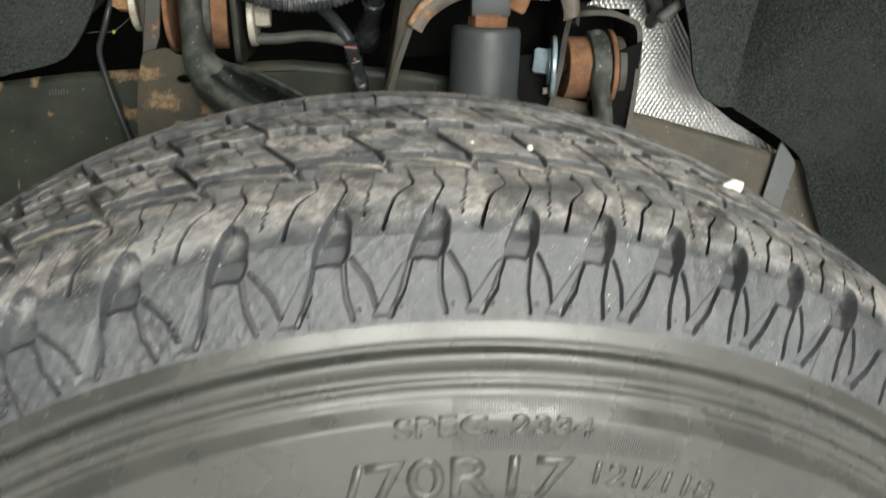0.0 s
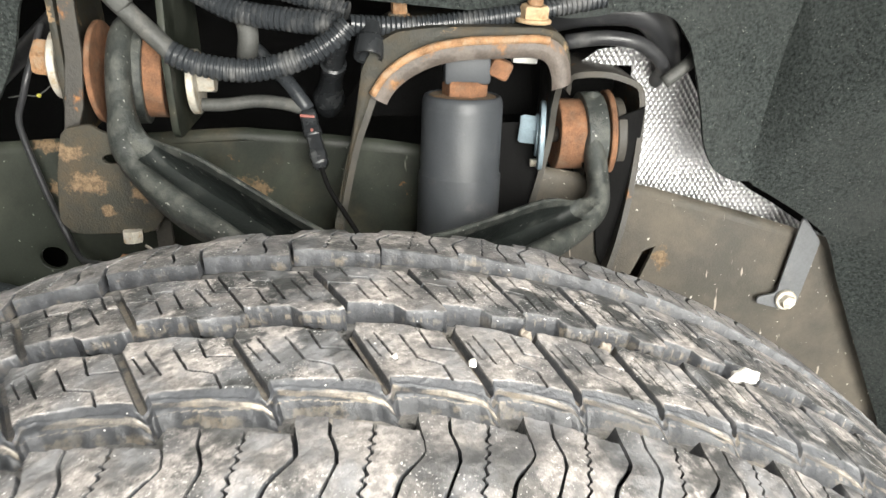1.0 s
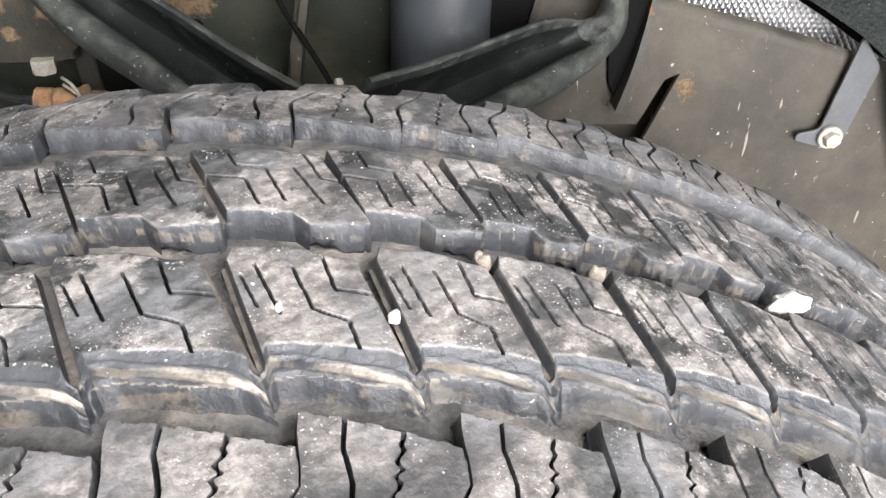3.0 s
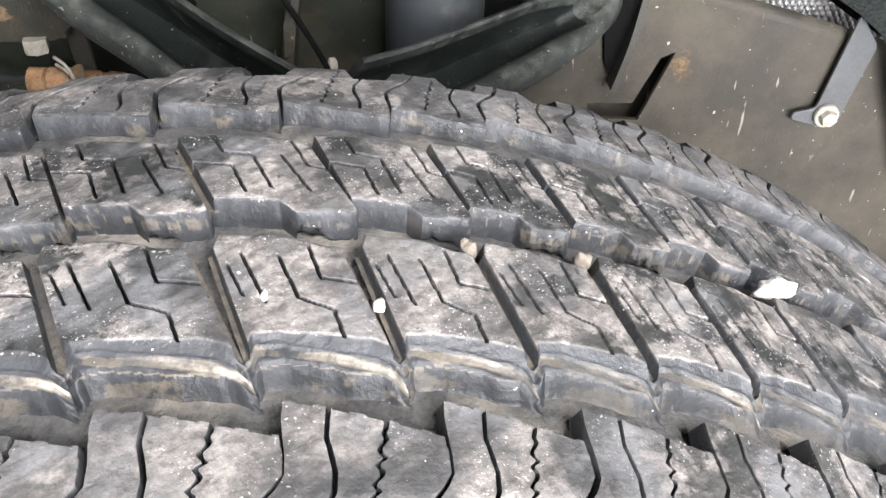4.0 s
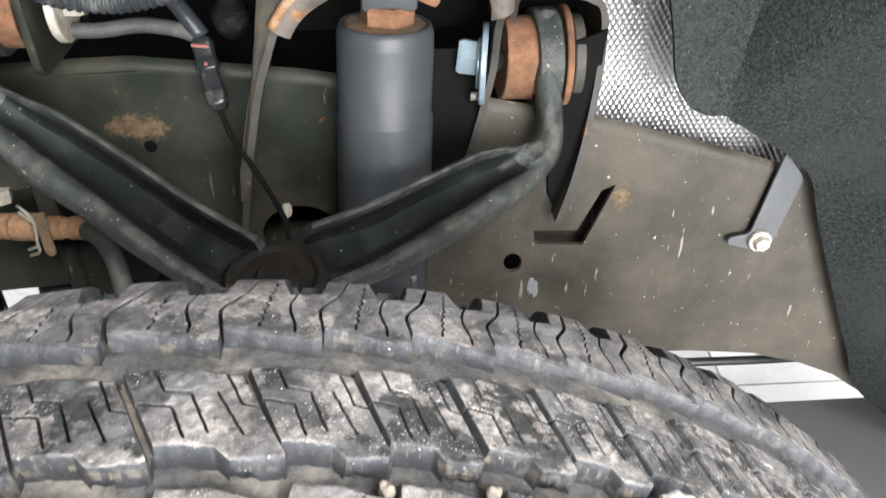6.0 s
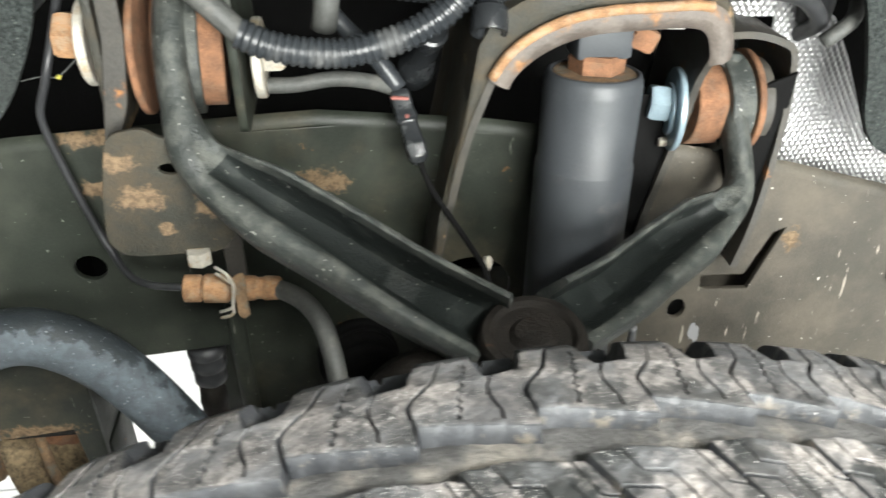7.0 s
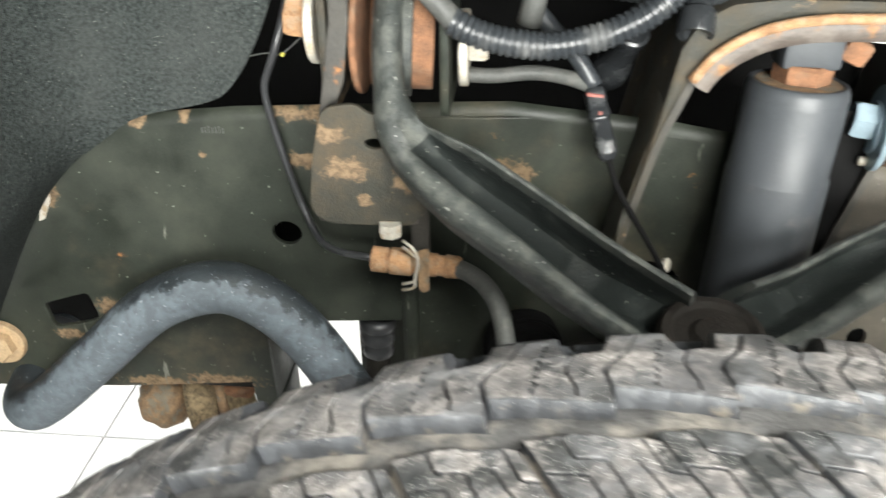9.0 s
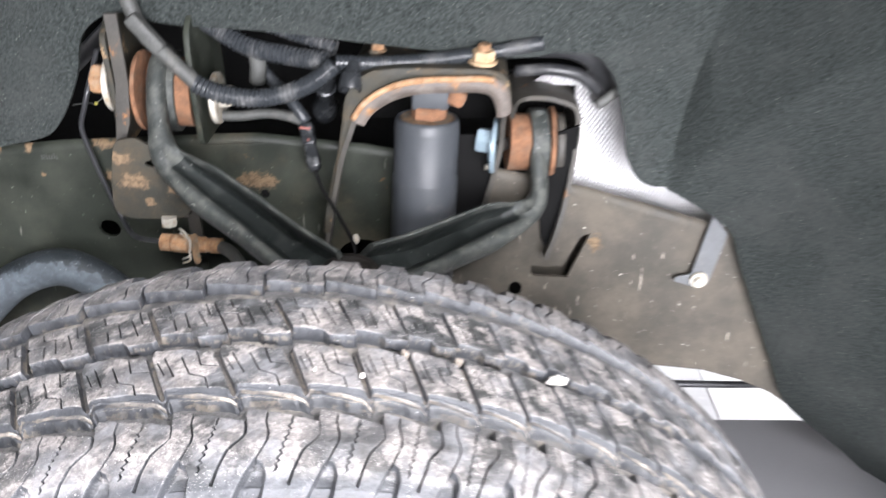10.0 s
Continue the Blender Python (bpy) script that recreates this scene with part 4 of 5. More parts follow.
# ---- brake line and hose ----
brake = thing("brake_hose", (-0.12, 0.70, 0.70), "brake hose with orange rusted coupling held by a spring clip", "brake hose")
tube("steel_line", [(-0.20, 0.745, 0.875), (-0.206, 0.722, 0.845), (-0.212, 0.720, 0.828), (-0.219, 0.722, 0.811), (-0.2185, 0.724, 0.793), (-0.211, 0.724, 0.756), (-0.201, 0.722, 0.722), (-0.188, 0.708, 0.707), (-0.170, 0.688, 0.711), (-0.148, 0.678, 0.714)], 0.0024, "plastic", brake, "thin black brake pipe", n=10)
sharp(part("coupling", lathe("coupling", [(0, 0.006), (0.001, 0.0085), (0.010, 0.0085), (0.011, 0.007), (0.013, 0.009), (0.026, 0.009), (0.028, 0.0065), (0.033, 0.0065), (0.034, 0.0078), (0.042, 0.0078), (0.043, 0.0068), (0.047, 0.0068), (0.048, 0.0078), (0.056, 0.0074), (0.058, 0.006)], (-0.1485, 0.6780, 0.7135), (-0.0910, 0.6770, 0.7100), 12), "rust_tan", brake, "orange rusted pipe coupling"))
plate("holder_tab", rounded([(-0.1235, 0.7450), (-0.1130, 0.7450), (-0.1125, 0.6960), (-0.1230, 0.6940)], 0.003), 0.003, front(0.690), "bracket", brake)
plate("clip_tab", rounded([(-0.1165, 0.7260), (-0.1110, 0.7280), (-0.1110, 0.6980), (-0.1145, 0.6960), (-0.1165, 0.6990)], 0.0018), 0.0016, front(0.6673), "rust_pale", brake, "rusty tab holding the hose")
for dz in (0.0, 0.0045):
    tube("spring_clip", [(-0.1270, 0.6720, 0.731 - dz), (-0.1200, 0.6670, 0.7285 - dz), (-0.1170, 0.6660, 0.721), (-0.1190, 0.6660, 0.709), (-0.1200, 0.6670, 0.700 + dz), (-0.1280, 0.6710, 0.695 + dz)], 0.001, "steel", brake, n=8)
tube("rubber_hose", [(-0.094, 0.677, 0.710), (-0.084, 0.668, 0.711), (-0.075, 0.658, 0.710), (-0.066, 0.643, 0.705), (-0.061, 0.630, 0.690), (-0.058, 0.617, 0.670), (-0.056, 0.606, 0.637), (-0.055, 0.60, 0.59)], 0.0058, "hose", brake, "grey rubber hose", n=18)

# ---- wiring ----
loom = thing("wiring_harness", (-0.03, 0.69, 0.86), "black corrugated wiring harness looped over the control arm", "wiring harness")
corrugated("conduit", [(-0.098, 0.690, 0.863), (-0.084, 0.689, 0.8565), (-0.064, 0.688, 0.852), (-0.042, 0.688, 0.851), (-0.014, 0.689, 0.857), (0.008, 0.690, 0.868), (0.022, 0.692, 0.880)], 0.0082, "conduit", loom)
tube("sleeve", [(-0.148, 0.70, 0.935), (-0.136, 0.694, 0.905), (-0.112, 0.691, 0.879), (-0.096, 0.690, 0.862)], 0.0066, "hose", loom, "smooth grey cable sleeve", n=18)
box("connector", (-0.0065, -0.006, -0.018), (0.0065, 0.006, 0.018), "hose", loom, ease=0.003, m=pose(-0.133, 0.690, 0.906, 0, -38, 0))
corrugated("conduit", [(0.022, 0.700, 0.879), (0.050, 0.706, 0.8765), (0.090, 0.708, 0.878), (0.140, 0.708, 0.884), (0.20, 0.715, 0.893)], 0.0068, "conduit", loom, pitch=0.0036)
corrugated("conduit", [(-0.10, 0.74, 0.905), (-0.06, 0.725, 0.886), (-0.02, 0.715, 0.880), (0.015, 0.705, 0.878)], 0.0085, "conduit", loom)
corrugated("conduit", [(-0.16, 0.76, 0.935), (-0.08, 0.745, 0.910), (-0.03, 0.735, 0.898), (0.02, 0.72, 0.885)], 0.0066, "conduit", loom)
tube("cable", [(-0.055, 0.735, 0.885), (-0.052, 0.732, 0.868), (-0.055, 0.734, 0.85)], 0.0075, "hose", loom, n=16)
sharp(part("branch_plug", lathe("branch_plug", [(0, 0.0075), (0.006, 0.0092), (0.016, 0.0092), (0.017, 0.0080), (0.034, 0.0080), (0.035, 0.0098), (0.041, 0.0098), (0.043, 0.0090), (0.060, 0.0092), (0.072, 0.0094), (0.076, 0.0120), (0.088, 0.0124), (0.094, 0.0108), (0.097, 0.006)], (0.013, 0.705, 0.872), (-0.002, 0.773, 0.803), 24), "gloss", loom, "black round branch plug"))
sharp(part("tee_clip", lathe("tee_clip", [(0, 0.0070), (0.010, 0.0078), (0.012, 0.0100), (0.024, 0.0104), (0.0255, 0.0098), (0.025, 0.0072), (0.012, 0.0062), (0.011, 0.0)], (0.037, 0.703, 0.878), (0.0340, 0.686, 0.8570), 24), "gloss", loom, "black open harness clip"))
sensor = thing("sensor_plug", (-0.008, 0.72, 0.79), "black sensor plug with a red lock and a thin lead", "sensor plug")
def plug_loop(s, l):
    k = s / l
    w = float(np.interp(k, [0, 0.06, 0.30, 0.33, 0.40, 0.43, 0.70, 0.74, 0.92, 1.0], [0.0050, 0.0062, 0.0062, 0.0068, 0.0068, 0.0054, 0.0058, 0.0066, 0.0060, 0.0035]))
    return [(w * x, 0.95 * w * y) for x, y in ((-1, -0.6), (-1, 0.6), (-0.8, 0.9), (-0.3, 1.0), (0.3, 1.0), (0.8, 0.9), (1, 0.6), (1, -0.6), (0.8, -0.9), (-0.8, -0.9))]


sharp(part("plug_body", sweep("plug_body", [(-0.0130, 0.7285, 0.812), (-0.0105, 0.722, 0.802), (-0.0065, 0.712, 0.789), (-0.003, 0.702, 0.776)], plug_loop, up=(0, -0.85, 0.5), step=0.001), "gloss", sensor, "glossy black plug housing"), 40)
box("red_lock", (-0.0055, -0.0078, -0.001), (0.0055, -0.0052, 0.0012), "red", sensor, ease=0.001, m=pose(-0.0127, 0.7275, 0.8115, 10, 6, 0))
box("red_latch", (-0.001, -0.001, 0.0), (0.001, 0.001, 0.002), "red", sensor, ease=0.0003, m=pose(-0.0095, 0.7140, 0.8010, 10, 6, 0))
tube("lead", [(-0.003, 0.702, 0.777), (0.003, 0.695, 0.762), (0.015, 0.687, 0.744), (0.028, 0.674, 0.726), (0.034, 0.666, 0.714), (0.036, 0.660, 0.68)], 0.0018, "dark", sensor, n=8)
lump("lead_clip", (0.034, 0.672, 0.721), (0.0033, 0.003, 0.0055), "steel", sensor, 2)
tube("upper_lead", [(-0.095, 0.735, 0.817), (-0.075, 0.735, 0.8165), (-0.050, 0.737, 0.8185), (-0.028, 0.734, 0.8165), (-0.0128, 0.7295, 0.8125)], 0.0048, "hose", sensor, "grey sensor cable", n=14)
tube("upper_lead", [(-0.055, 0.75, 0.86), (-0.042, 0.745, 0.846), (-0.024, 0.735, 0.829), (-0.0128, 0.7295, 0.8130)], 0.0055, "conduit", sensor, n=14)
tie = thing("cable_tie", (-0.2230, 0.7560, 0.8210), "cable tie with a small yellow lock holding the pipe", "cable tie")
tube("strap", [(-0.2350, 0.7480, 0.8210), (-0.2250, 0.7535, 0.8215), (-0.2140, 0.7520, 0.8220), (-0.1990, 0.7610, 0.8340)], 0.0005, "hose", tie, n=6)
lump("lock", (-0.2140, 0.7515, 0.8215), (0.0016, 0.0015, 0.0016), "yellow", tie, 1)

# ---- heat shield ----
shield = thing("heat_shield", (0.28, 0.76, 0.70), "embossed silver aluminium heat shield with dimples", "heat shield")


def shield_mesh():
    top = [(0.188, 0.830), (0.201, 0.838), (0.213, 0.847), (0.240, 0.851), (0.262, 0.846), (0.285, 0.832), (0.305, 0.800), (0.322, 0.765), (0.331, 0.744), (0.352, 0.728), (0.376, 0.714), (0.40, 0.698), (0.44, 0.675)]
    nx, nz = 330, 170
    x = np.linspace(0.188, 0.43, nx)
    zt, zb = np.interp(x, *zip(*top)), np.array([0.8345 if q < 0.2415 else rail_top(q) - 0.028 for q in x])
    k = np.linspace(0, 1, nz)
    X = np.repeat(x[:, None], nz, 1)
    Z = zb[:, None] + (zt - zb)[:, None] * k
    a, b = (X + Z * 0.62) / 0.0046, (X - Z * 0.62) / 0.0046
    dimple = np.abs(np.sin(np.pi * a) * np.sin(np.pi * b)) ** 0.8
    wave = 0.0015 * np.sin(X * 45) + 0.0025 * np.sin(Z * 38 + X * 12)
    Y = 0.777 + wave - 0.0011 * dimple
    idx = np.arange(nx * nz).reshape(nx, nz)
    quad = np.stack([idx[:-1, :-1], idx[1:, :-1], idx[1:, 1:], idx[:-1, 1:]], -1).reshape(-1, 4)
    off = nx * nz
    verts = np.concatenate([np.stack([X, Y, Z], -1).reshape(-1, 3), np.stack([X, Y + 0.0012, Z], -1).reshape(-1, 3)])
    rim = np.r_[idx[0, :], idx[1:, -1], idx[-1, -2::-1], idx[-2:0:-1, 0]]
    faces = quad.tolist() + (quad[:, ::-1] + off).tolist() + [(int(q), int(p), int(p + off), int(q + off)) for p, q in zip(rim, np.r_[rim[1:], rim[:1]])]
    me = bpy.data.meshes.new("foil")
    me.from_pydata(verts.tolist(), [], faces)
    return me


part("foil", shield_mesh(), "foil", shield)
plate("fixing_plate", rounded([(0.236, 0.752), (0.249, 0.752), (0.2535, 0.776), (0.2525, 0.797), (0.238, 0.797)], 0.004), 0.003, front(0.7715), "white", shield, "smooth pale fixing plate")
strap = thing("mounting_strap", (0.385, 0.73, 0.63), "grey-black steel strap bolted to the frame rail", "strap")
plate("strap_plate", rounded([(0.380, 0.720), (0.397, 0.698), (0.386, 0.641), (0.379, 0.6355), (0.352, 0.6435), (0.353, 0.648), (0.368, 0.651)], 0.004), 0.0025, front(0.7275), "strap", strap)
disc("bolt_flange", (0.3755, 0.7275, 0.6465), (0.3755, 0.7235, 0.6465), 0.0088, "steel", strap)
hexhead("bolt_head", (0.3755, 0.7240, 0.6465), (0.3755, 0.7185, 0.6465), 0.0062, "steel", strap)

# hoses and cables above the shield
for nm, pts, r, mt, lab in (
    ("coolant_hose", [(0.17, 0.775, 0.872), (0.20, 0.755, 0.880), (0.235, 0.75, 0.879), (0.258, 0.76, 0.862), (0.27, 0.78, 0.83)], 0.012, "plastic", "shiny black rubber hose above the heat shield"),
    ("vacuum_hose", [(0.18, 0.745, 0.858), (0.21, 0.738, 0.862), (0.238, 0.74, 0.856), (0.258, 0.75, 0.838), (0.262, 0.78, 0.82)], 0.0055, "plastic", "shiny black thin hose above the heat shield"),
    ("ground_cable", [(0.255, 0.735, 0.829), (0.264, 0.735, 0.836), (0.275, 0.74, 0.843), (0.30, 0.78, 0.85)], 0.005, "hose", "grey cable end beside the fender liner"),
):
    tagged(tube(nm, pts, r, mt, None, n=18), lab, "hose")
drain_hose = tagged(tube("drain_hose", [(-0.205, 0.85, 0.888), (-0.241, 0.85, 0.855), (-0.295, 0.85, 0.808)], 0.0085, "plastic", None, n=16), "dull black hose slanting behind the front bracket", "hose")
brass = thing("brass_bolt", (0.0560, 0.73, 0.8860), "small brass-coloured bolt above the wiring harness", "bolt")
hexhead("head", (0.0560, 0.73, 0.8820), (0.0560, 0.728, 0.8960), 0.006, "rust_tan", brass)
disc("washer", (0.0560, 0.73, 0.8795), (0.0560, 0.73, 0.8820), 0.008, "rust_pale", brass)
stud = thing("tan_bolt", (0.148, 0.70, 0.876), "small pale tan rusted bolt holding the harness", "bolt")
disc("washer", (0.148, 0.702, 0.8785), (0.1482, 0.702, 0.8815), 0.0125, "bolt_tan", stud)
hexhead("head", (0.1482, 0.702, 0.8815), (0.1487, 0.701, 0.8905), 0.0100, "bolt_tan", stud)
disc("tip", (0.1487, 0.701, 0.8900), (0.149, 0.701, 0.8960), 0.0055, "rust_tan", stud)

# ---- wheel arch liner ----
liner = thing("wheel_arch_liner", (0.03, 0.6, 0.9), "black felt wheel arch liner around the suspension opening", "wheel arch liner")
EDGE_L = [(-0.70, 0.20), (-0.60, 0.35), (-0.53, 0.48), (-0.481, 0.573), (-0.440, 0.645), (-0.398, 0.713), (-0.363, 0.753), (-0.325, 0.779), (-0.300, 0.792)]
EDGE_TOP = [(-0.300, 0.792), (-0.253, 0.803), (-0.235, 0.817), (-0.219, 0.842), (-0.208, 0.866), (-0.196, 0.900), (-0.164, 0.918), (-0.122, 0.908), (-0.035, 0.902), (0.072, 0.890), (0.171, 0.881), (0.206, 0.883), (0.246, 0.881), (0.262, 0.866), (0.270, 0.849), (0.280, 0.812), (0.286, 0.784), (0.297, 0.764), (0.313, 0.755), (0.327, 0.754)]
EDGE_R = [(0.327, 0.754), (0.357, 0.737), (0.380, 0.722), (0.400, 0.703), (0.417, 0.662), (0.450, 0.590), (0.476, 0.535), (0.500, 0.489), (0.583, 0.416), (0.645, 0.353), (0.78, 0.20)]
rim_line = [tuple(v[:2]) for v in spline([(*q, 0) for q in EDGE_L[:-1] + EDGE_TOP + EDGE_R[1:]], 8)]


def liner_face(u, v):
    """From the opening's edge outwards: flanks run straight out past the tyre, the top rises as a wall and rolls over."""
    x, z = along(rim_line, u)
    e, c = Vector((x, 0.722, z)), Vector((0.03, 0.722, 0.43))
    d = (e - c).normalized()
    w = float(step01((x + 0.295) / 0.02) * step01((0.328 - x) / 0.006))
    if x < -0.27:
        w = float(step01((x + 0.40) / 0.13)) ** 1.5
    if x > 0.31:
        w = 0.75 * float(step01((0.329 - x) / 0.004)) + 0.25 * float(step01((z - 0.52) / 0.24))
    flare = float(step01((x - 0.20) / 0.12))
    up_ = Vector((d.x * (0.6 - 0.45 * flare), 0, abs(d.z) + 0.35)).normalized()
    # left flank bent inwards so that it catches less lamp light
    tuck = float(step01((-0.26 - x) / 0.10))
    m = e + (d * (0.03 + 0.10 * flare - 0.05 * tuck) + Vector((0, -0.20 + 0.05 * flare, 0.01))) * (1 - w) + (up_ * 0.50 + Vector((0, 0.010, 0))) * w
    o = c + d * ((0.60 + 0.28 * flare - 0.15 * tuck) * (1 - w) + 1.05 * w) + Vector((0, -0.47, 0.25 * w))
    p = e * (1 - v) ** 2 + m * 2 * v * (1 - v) + o * v * v
    swell = 0.006 * noise.noise(p * 9) * min(1, v * 6)
    return p + d * swell


seam = next(k / 2000 for k in range(600, 2000) if along(rim_line, k / 2000)[0] > 0.204)
cuts = [0.0, 0.30, seam, 0.655, 1.0]
for nm, u0, u1, proud in zip(("front_panel", "upper_panel", "corner_panel", "rear_panel"), cuts, cuts[1:], (0.0, 0.003, 0.0, 0.0)):
    sheet(nm, lambda u, v: liner_face(u0 + (u1 - u0) * u, v) - Vector((0, proud, proud * 0.4)), 160, 36, -0.004, "felt", liner)
# unseen arch added to close the well over the tyre and shade its upper parts


def shade_arch_face(u, v):
    a = math.radians(-28 + 236 * u)
    r = 0.63 + (0.11 + 0.26 * math.cos(a)) * max(0, math.sin(a)) ** 3 + (0.30 + 0.20 * max(0, math.sin(a))) * v
    # drawn in at the left to shade the front liner panel
    r -= 0.05 * float(step01((math.degrees(a) - 112) / 22))
    return Vector((0.03 + r * math.cos(a), 0.235 - 0.03 * math.sin(v * 3), 0.43 + r * math.sin(a)))


sheet("shade_arch", shade_arch_face, 80, 8, -0.004, "felt", liner)
# near-black backing for the unlit bay behind the opening; unseen roof blocks light
bay = thing("engine_bay_backing", (0, 1.0, 0.9), "near-black backing put in for the unlit bay behind the frame", "engine bay")
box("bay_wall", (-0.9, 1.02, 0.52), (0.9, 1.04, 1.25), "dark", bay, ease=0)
box("bay_shade_roof", (-0.9, 0.45, 1.25), (0.9, 1.04, 1.27), "dark", bay, ease=0)

# ---- wheel ----
AXLE = Vector((0.0139, 0.393, 0.4272))
STEER = Matrix.Rotation(radians(3.4), 4, "Z") @ Matrix.Rotation(radians(2.49), 4, "X")
wheel = thing("wheel", AXLE, "dusty all-terrain tyre with worn blocky tread on a steel rim", "wheel")
PROFILE = [(0, 400.0), (50, 398.8), (75, 396.5), (88, 392.5), (96, 386.5), (101, 379), (106, 368), (111, 356), (112.5, 352.4), (112.3, 350.2), (113.9, 349.3), (116.6, 348.7), (117.5, 347.2), (117.6, 345), (116.4, 341.5), (117.0, 339.6), (118.6, 338.8), (119.0, 337.4), (118.4, 335.2), (119.6, 333.8), (120.0, 331.6), (122.2, 329.2), (124.6, 326.8), (125.6, 322), (128, 310), (130, 298), (130, 285), (127, 265), (118, 240), (110, 226), (100, 222)]
PW, PR_ = (np.array([q[k] for q in PROFILE]) for k in (0, 1))
PS = np.r_[0, np.cumsum(np.hypot(np.diff(PW), np.diff(PR_)))]


def skin(s):
    """Offset from the middle plane, radius and outward normal, in mm, at the length s across the tread."""
    a = np.abs(s)
    w, r = np.interp(a, PS, PW), np.interp(a, PS, PR_)
    dw = np.interp(a + 1.5, PS, PW) - np.interp(np.maximum(a - 1.5, 0), PS, PW)
    dr = np.interp(a + 1.5, PS, PR_) - np.interp(np.maximum(a - 1.5, 0), PS, PR_)
    n = np.hypot(dw, dr)
    return np.sign(s) * w, r, np.sign(s) * -dr / n, dw / n


def on_tyre(u, s, h):
    """Metres about the axle from u round the tread, s across it (towards the outside), h above its face, all in mm."""
    w, r, nw, nr = skin(s)
    rr, y, a = (r + h * nr) / 1000, -(w + h * nw) / 1000, u / 400.0
    return np.stack([rr * np.sin(a), y, rr * np.cos(a)], -1)


def near_line(u, s, pts):
    d = np.full(u.shape, 1e9)
    for (ax, ay), (bx, by) in zip(pts[:-1], pts[1:]):
        vx, vy = bx - ax, by - ay
        t = np.clip(((u - ax) * vx + (s - ay) * vy) / (vx * vx + vy * vy), 0, 1)
        d = np.minimum(d, np.hypot(u - ax - t * vx, s - ay - t * vy))
    return d


def ramp(x):
    return np.clip(x, 0, 1)


def cut(h, u, s, pts, width, depth, soft=0.4):
    return np.minimum(h, -depth * ramp(1 - (near_line(u, s, pts) - width / 2) / soft))


def inside(u, s, poly):
    """Signed distance to a convex-ish outline, positive inside."""
    k = np.zeros(u.shape, bool)
    n = len(poly)
    for i in range(n):
        (x1, y1), (x2, y2) = poly[i], poly[(i + 1) % n]
        c = ((y1 > s) != (y2 > s)) & (u < (x2 - x1) * (s - y1) / (y2 - y1 + 1e-9) + x1)
        k ^= c
    d = near_line(u, s, list(poly) + [poly[0]])
    return np.where(k, d, -d)


DEPTH = 8.5


def ledge_width(a):
    """Width of the bevel along the outer edge of the first row, broadening along each block."""
    return 1.3 + 2.7 * a


def centre_row(lo, hi, sipes, gap=2.7, ledge=0):
    """A row of angled blocks: lo(a), hi(a) its edges across, sipes as (a, s) lines."""
    def fn(a, u, s, P, u0):
        h = np.zeros(a.shape)
        chip = 0.22 * np.sin(u * 0.41 + 1.3 * np.sin(u * 0.17)) + 0.08 * np.sin(u * 1.3)
        if ledge > 0:
            d = s - hi(a) - chip
            c = ledge_width(a) + 0.35 * np.sin(u * 0.55) * np.sin(u * 0.21)
            drop = 0.25 * np.sin(u * 0.33) + 0.12 * np.sin(u * 0.9)
            h = np.minimum(h, -(1.3 + 1.3 * a) * ramp((d + 0.3) / c) - 0.9 * step01((d - c) / 0.9) - 0.6 * ramp((d - c - 0.9) / 2.6) - (5.7 - 1.3 * a) * step01((d - c - 3.0 - drop) / 4.6) ** 0.8)
            edge = s - lo(a) + chip
        else:
            edge = np.minimum(s - lo(a), hi(a) - s) + chip
        h = np.minimum(h, -0.7 * ramp(1 - edge / 2.2) - (DEPTH - 0.7) * ramp(1 - (edge + 0.2) / 1.5))
        side_ = np.minimum(a, 1 - a) * P - gap / 2 + 0.4 * chip
        open_ = 1 - step01((s - hi(a) - 1.0) / 1.6) if ledge else 1.0
        h = np.minimum(h, -4.0 * ramp(1 - side_ / 0.5) * open_)
        if ledge:
            h = h - 2.6 * (1 - open_) * np.exp(-(np.minimum(a, 1 - a) * P / 1.9) ** 2) * step01((h + DEPTH) / 3)
        for line, w, d in sipes:
            pts = [(q * P, 0.65 * t) for q, t in line]
            h = cut(h, a * P, 0.65 * s, pts, 0.34 * w, d, 0.30)
        return h
    return fn


def saw(points):
    xs_, ys_ = zip(*points)
    return lambda a: np.interp(a, xs_, ys_)


LO1, HI1 = saw([(0, 9.0), (0.06, 8.5), (0.12, 4.0), (0.55, 5.0), (0.78, 7.8), (1, 9.0)]), saw([(0, 41.0), (0.04, 40.2), (0.09, 37.2), (0.55, 37.5), (0.85, 39.0), (0.95, 40.8), (1, 41.5)])
ROW1 = centre_row(LO1, HI1,
                  [([(0.225, 12.5), (0.26, 28)], 0.8, 5.0), ([(0.475, 13.5), (0.49, 27), (0.69, 30.6), (0.675, 38)], 0.8, 5.0), ([(0.72, 9.5), (0.70, 20.7), (0.98, 22.5)], 0.8, 4.5), ([(0.10, 16), (0.13, 26)], 0.5, 2.5)], gap=2.6, ledge=1)
LO2, HI2 = saw([(0, -37.5), (0.05, -39), (0.42, -40), (0.85, -37), (1, -35.5)]), saw([(0, -7.8), (0.10, -7.6), (0.47, -6.2), (0.53, -1.6), (0.90, -1.6), (0.96, -3.2), (1, -6.5)])
ROW2 = centre_row(LO2, HI2,
                  [([(0.30, -37.5), (0.30, -29.5), (0.495, -28.2), (0.475, -13)], 0.8, 5.0), ([(0.0, -25), (0.30, -23), (0.28, -11.5)], 0.8, 4.5), ([(0.70, -28), (0.725, -12)], 0.8, 5.0), ([(0.85, -35), (0.84, -23), (1.0, -21)], 0.7, 4.0)], gap=2.3)


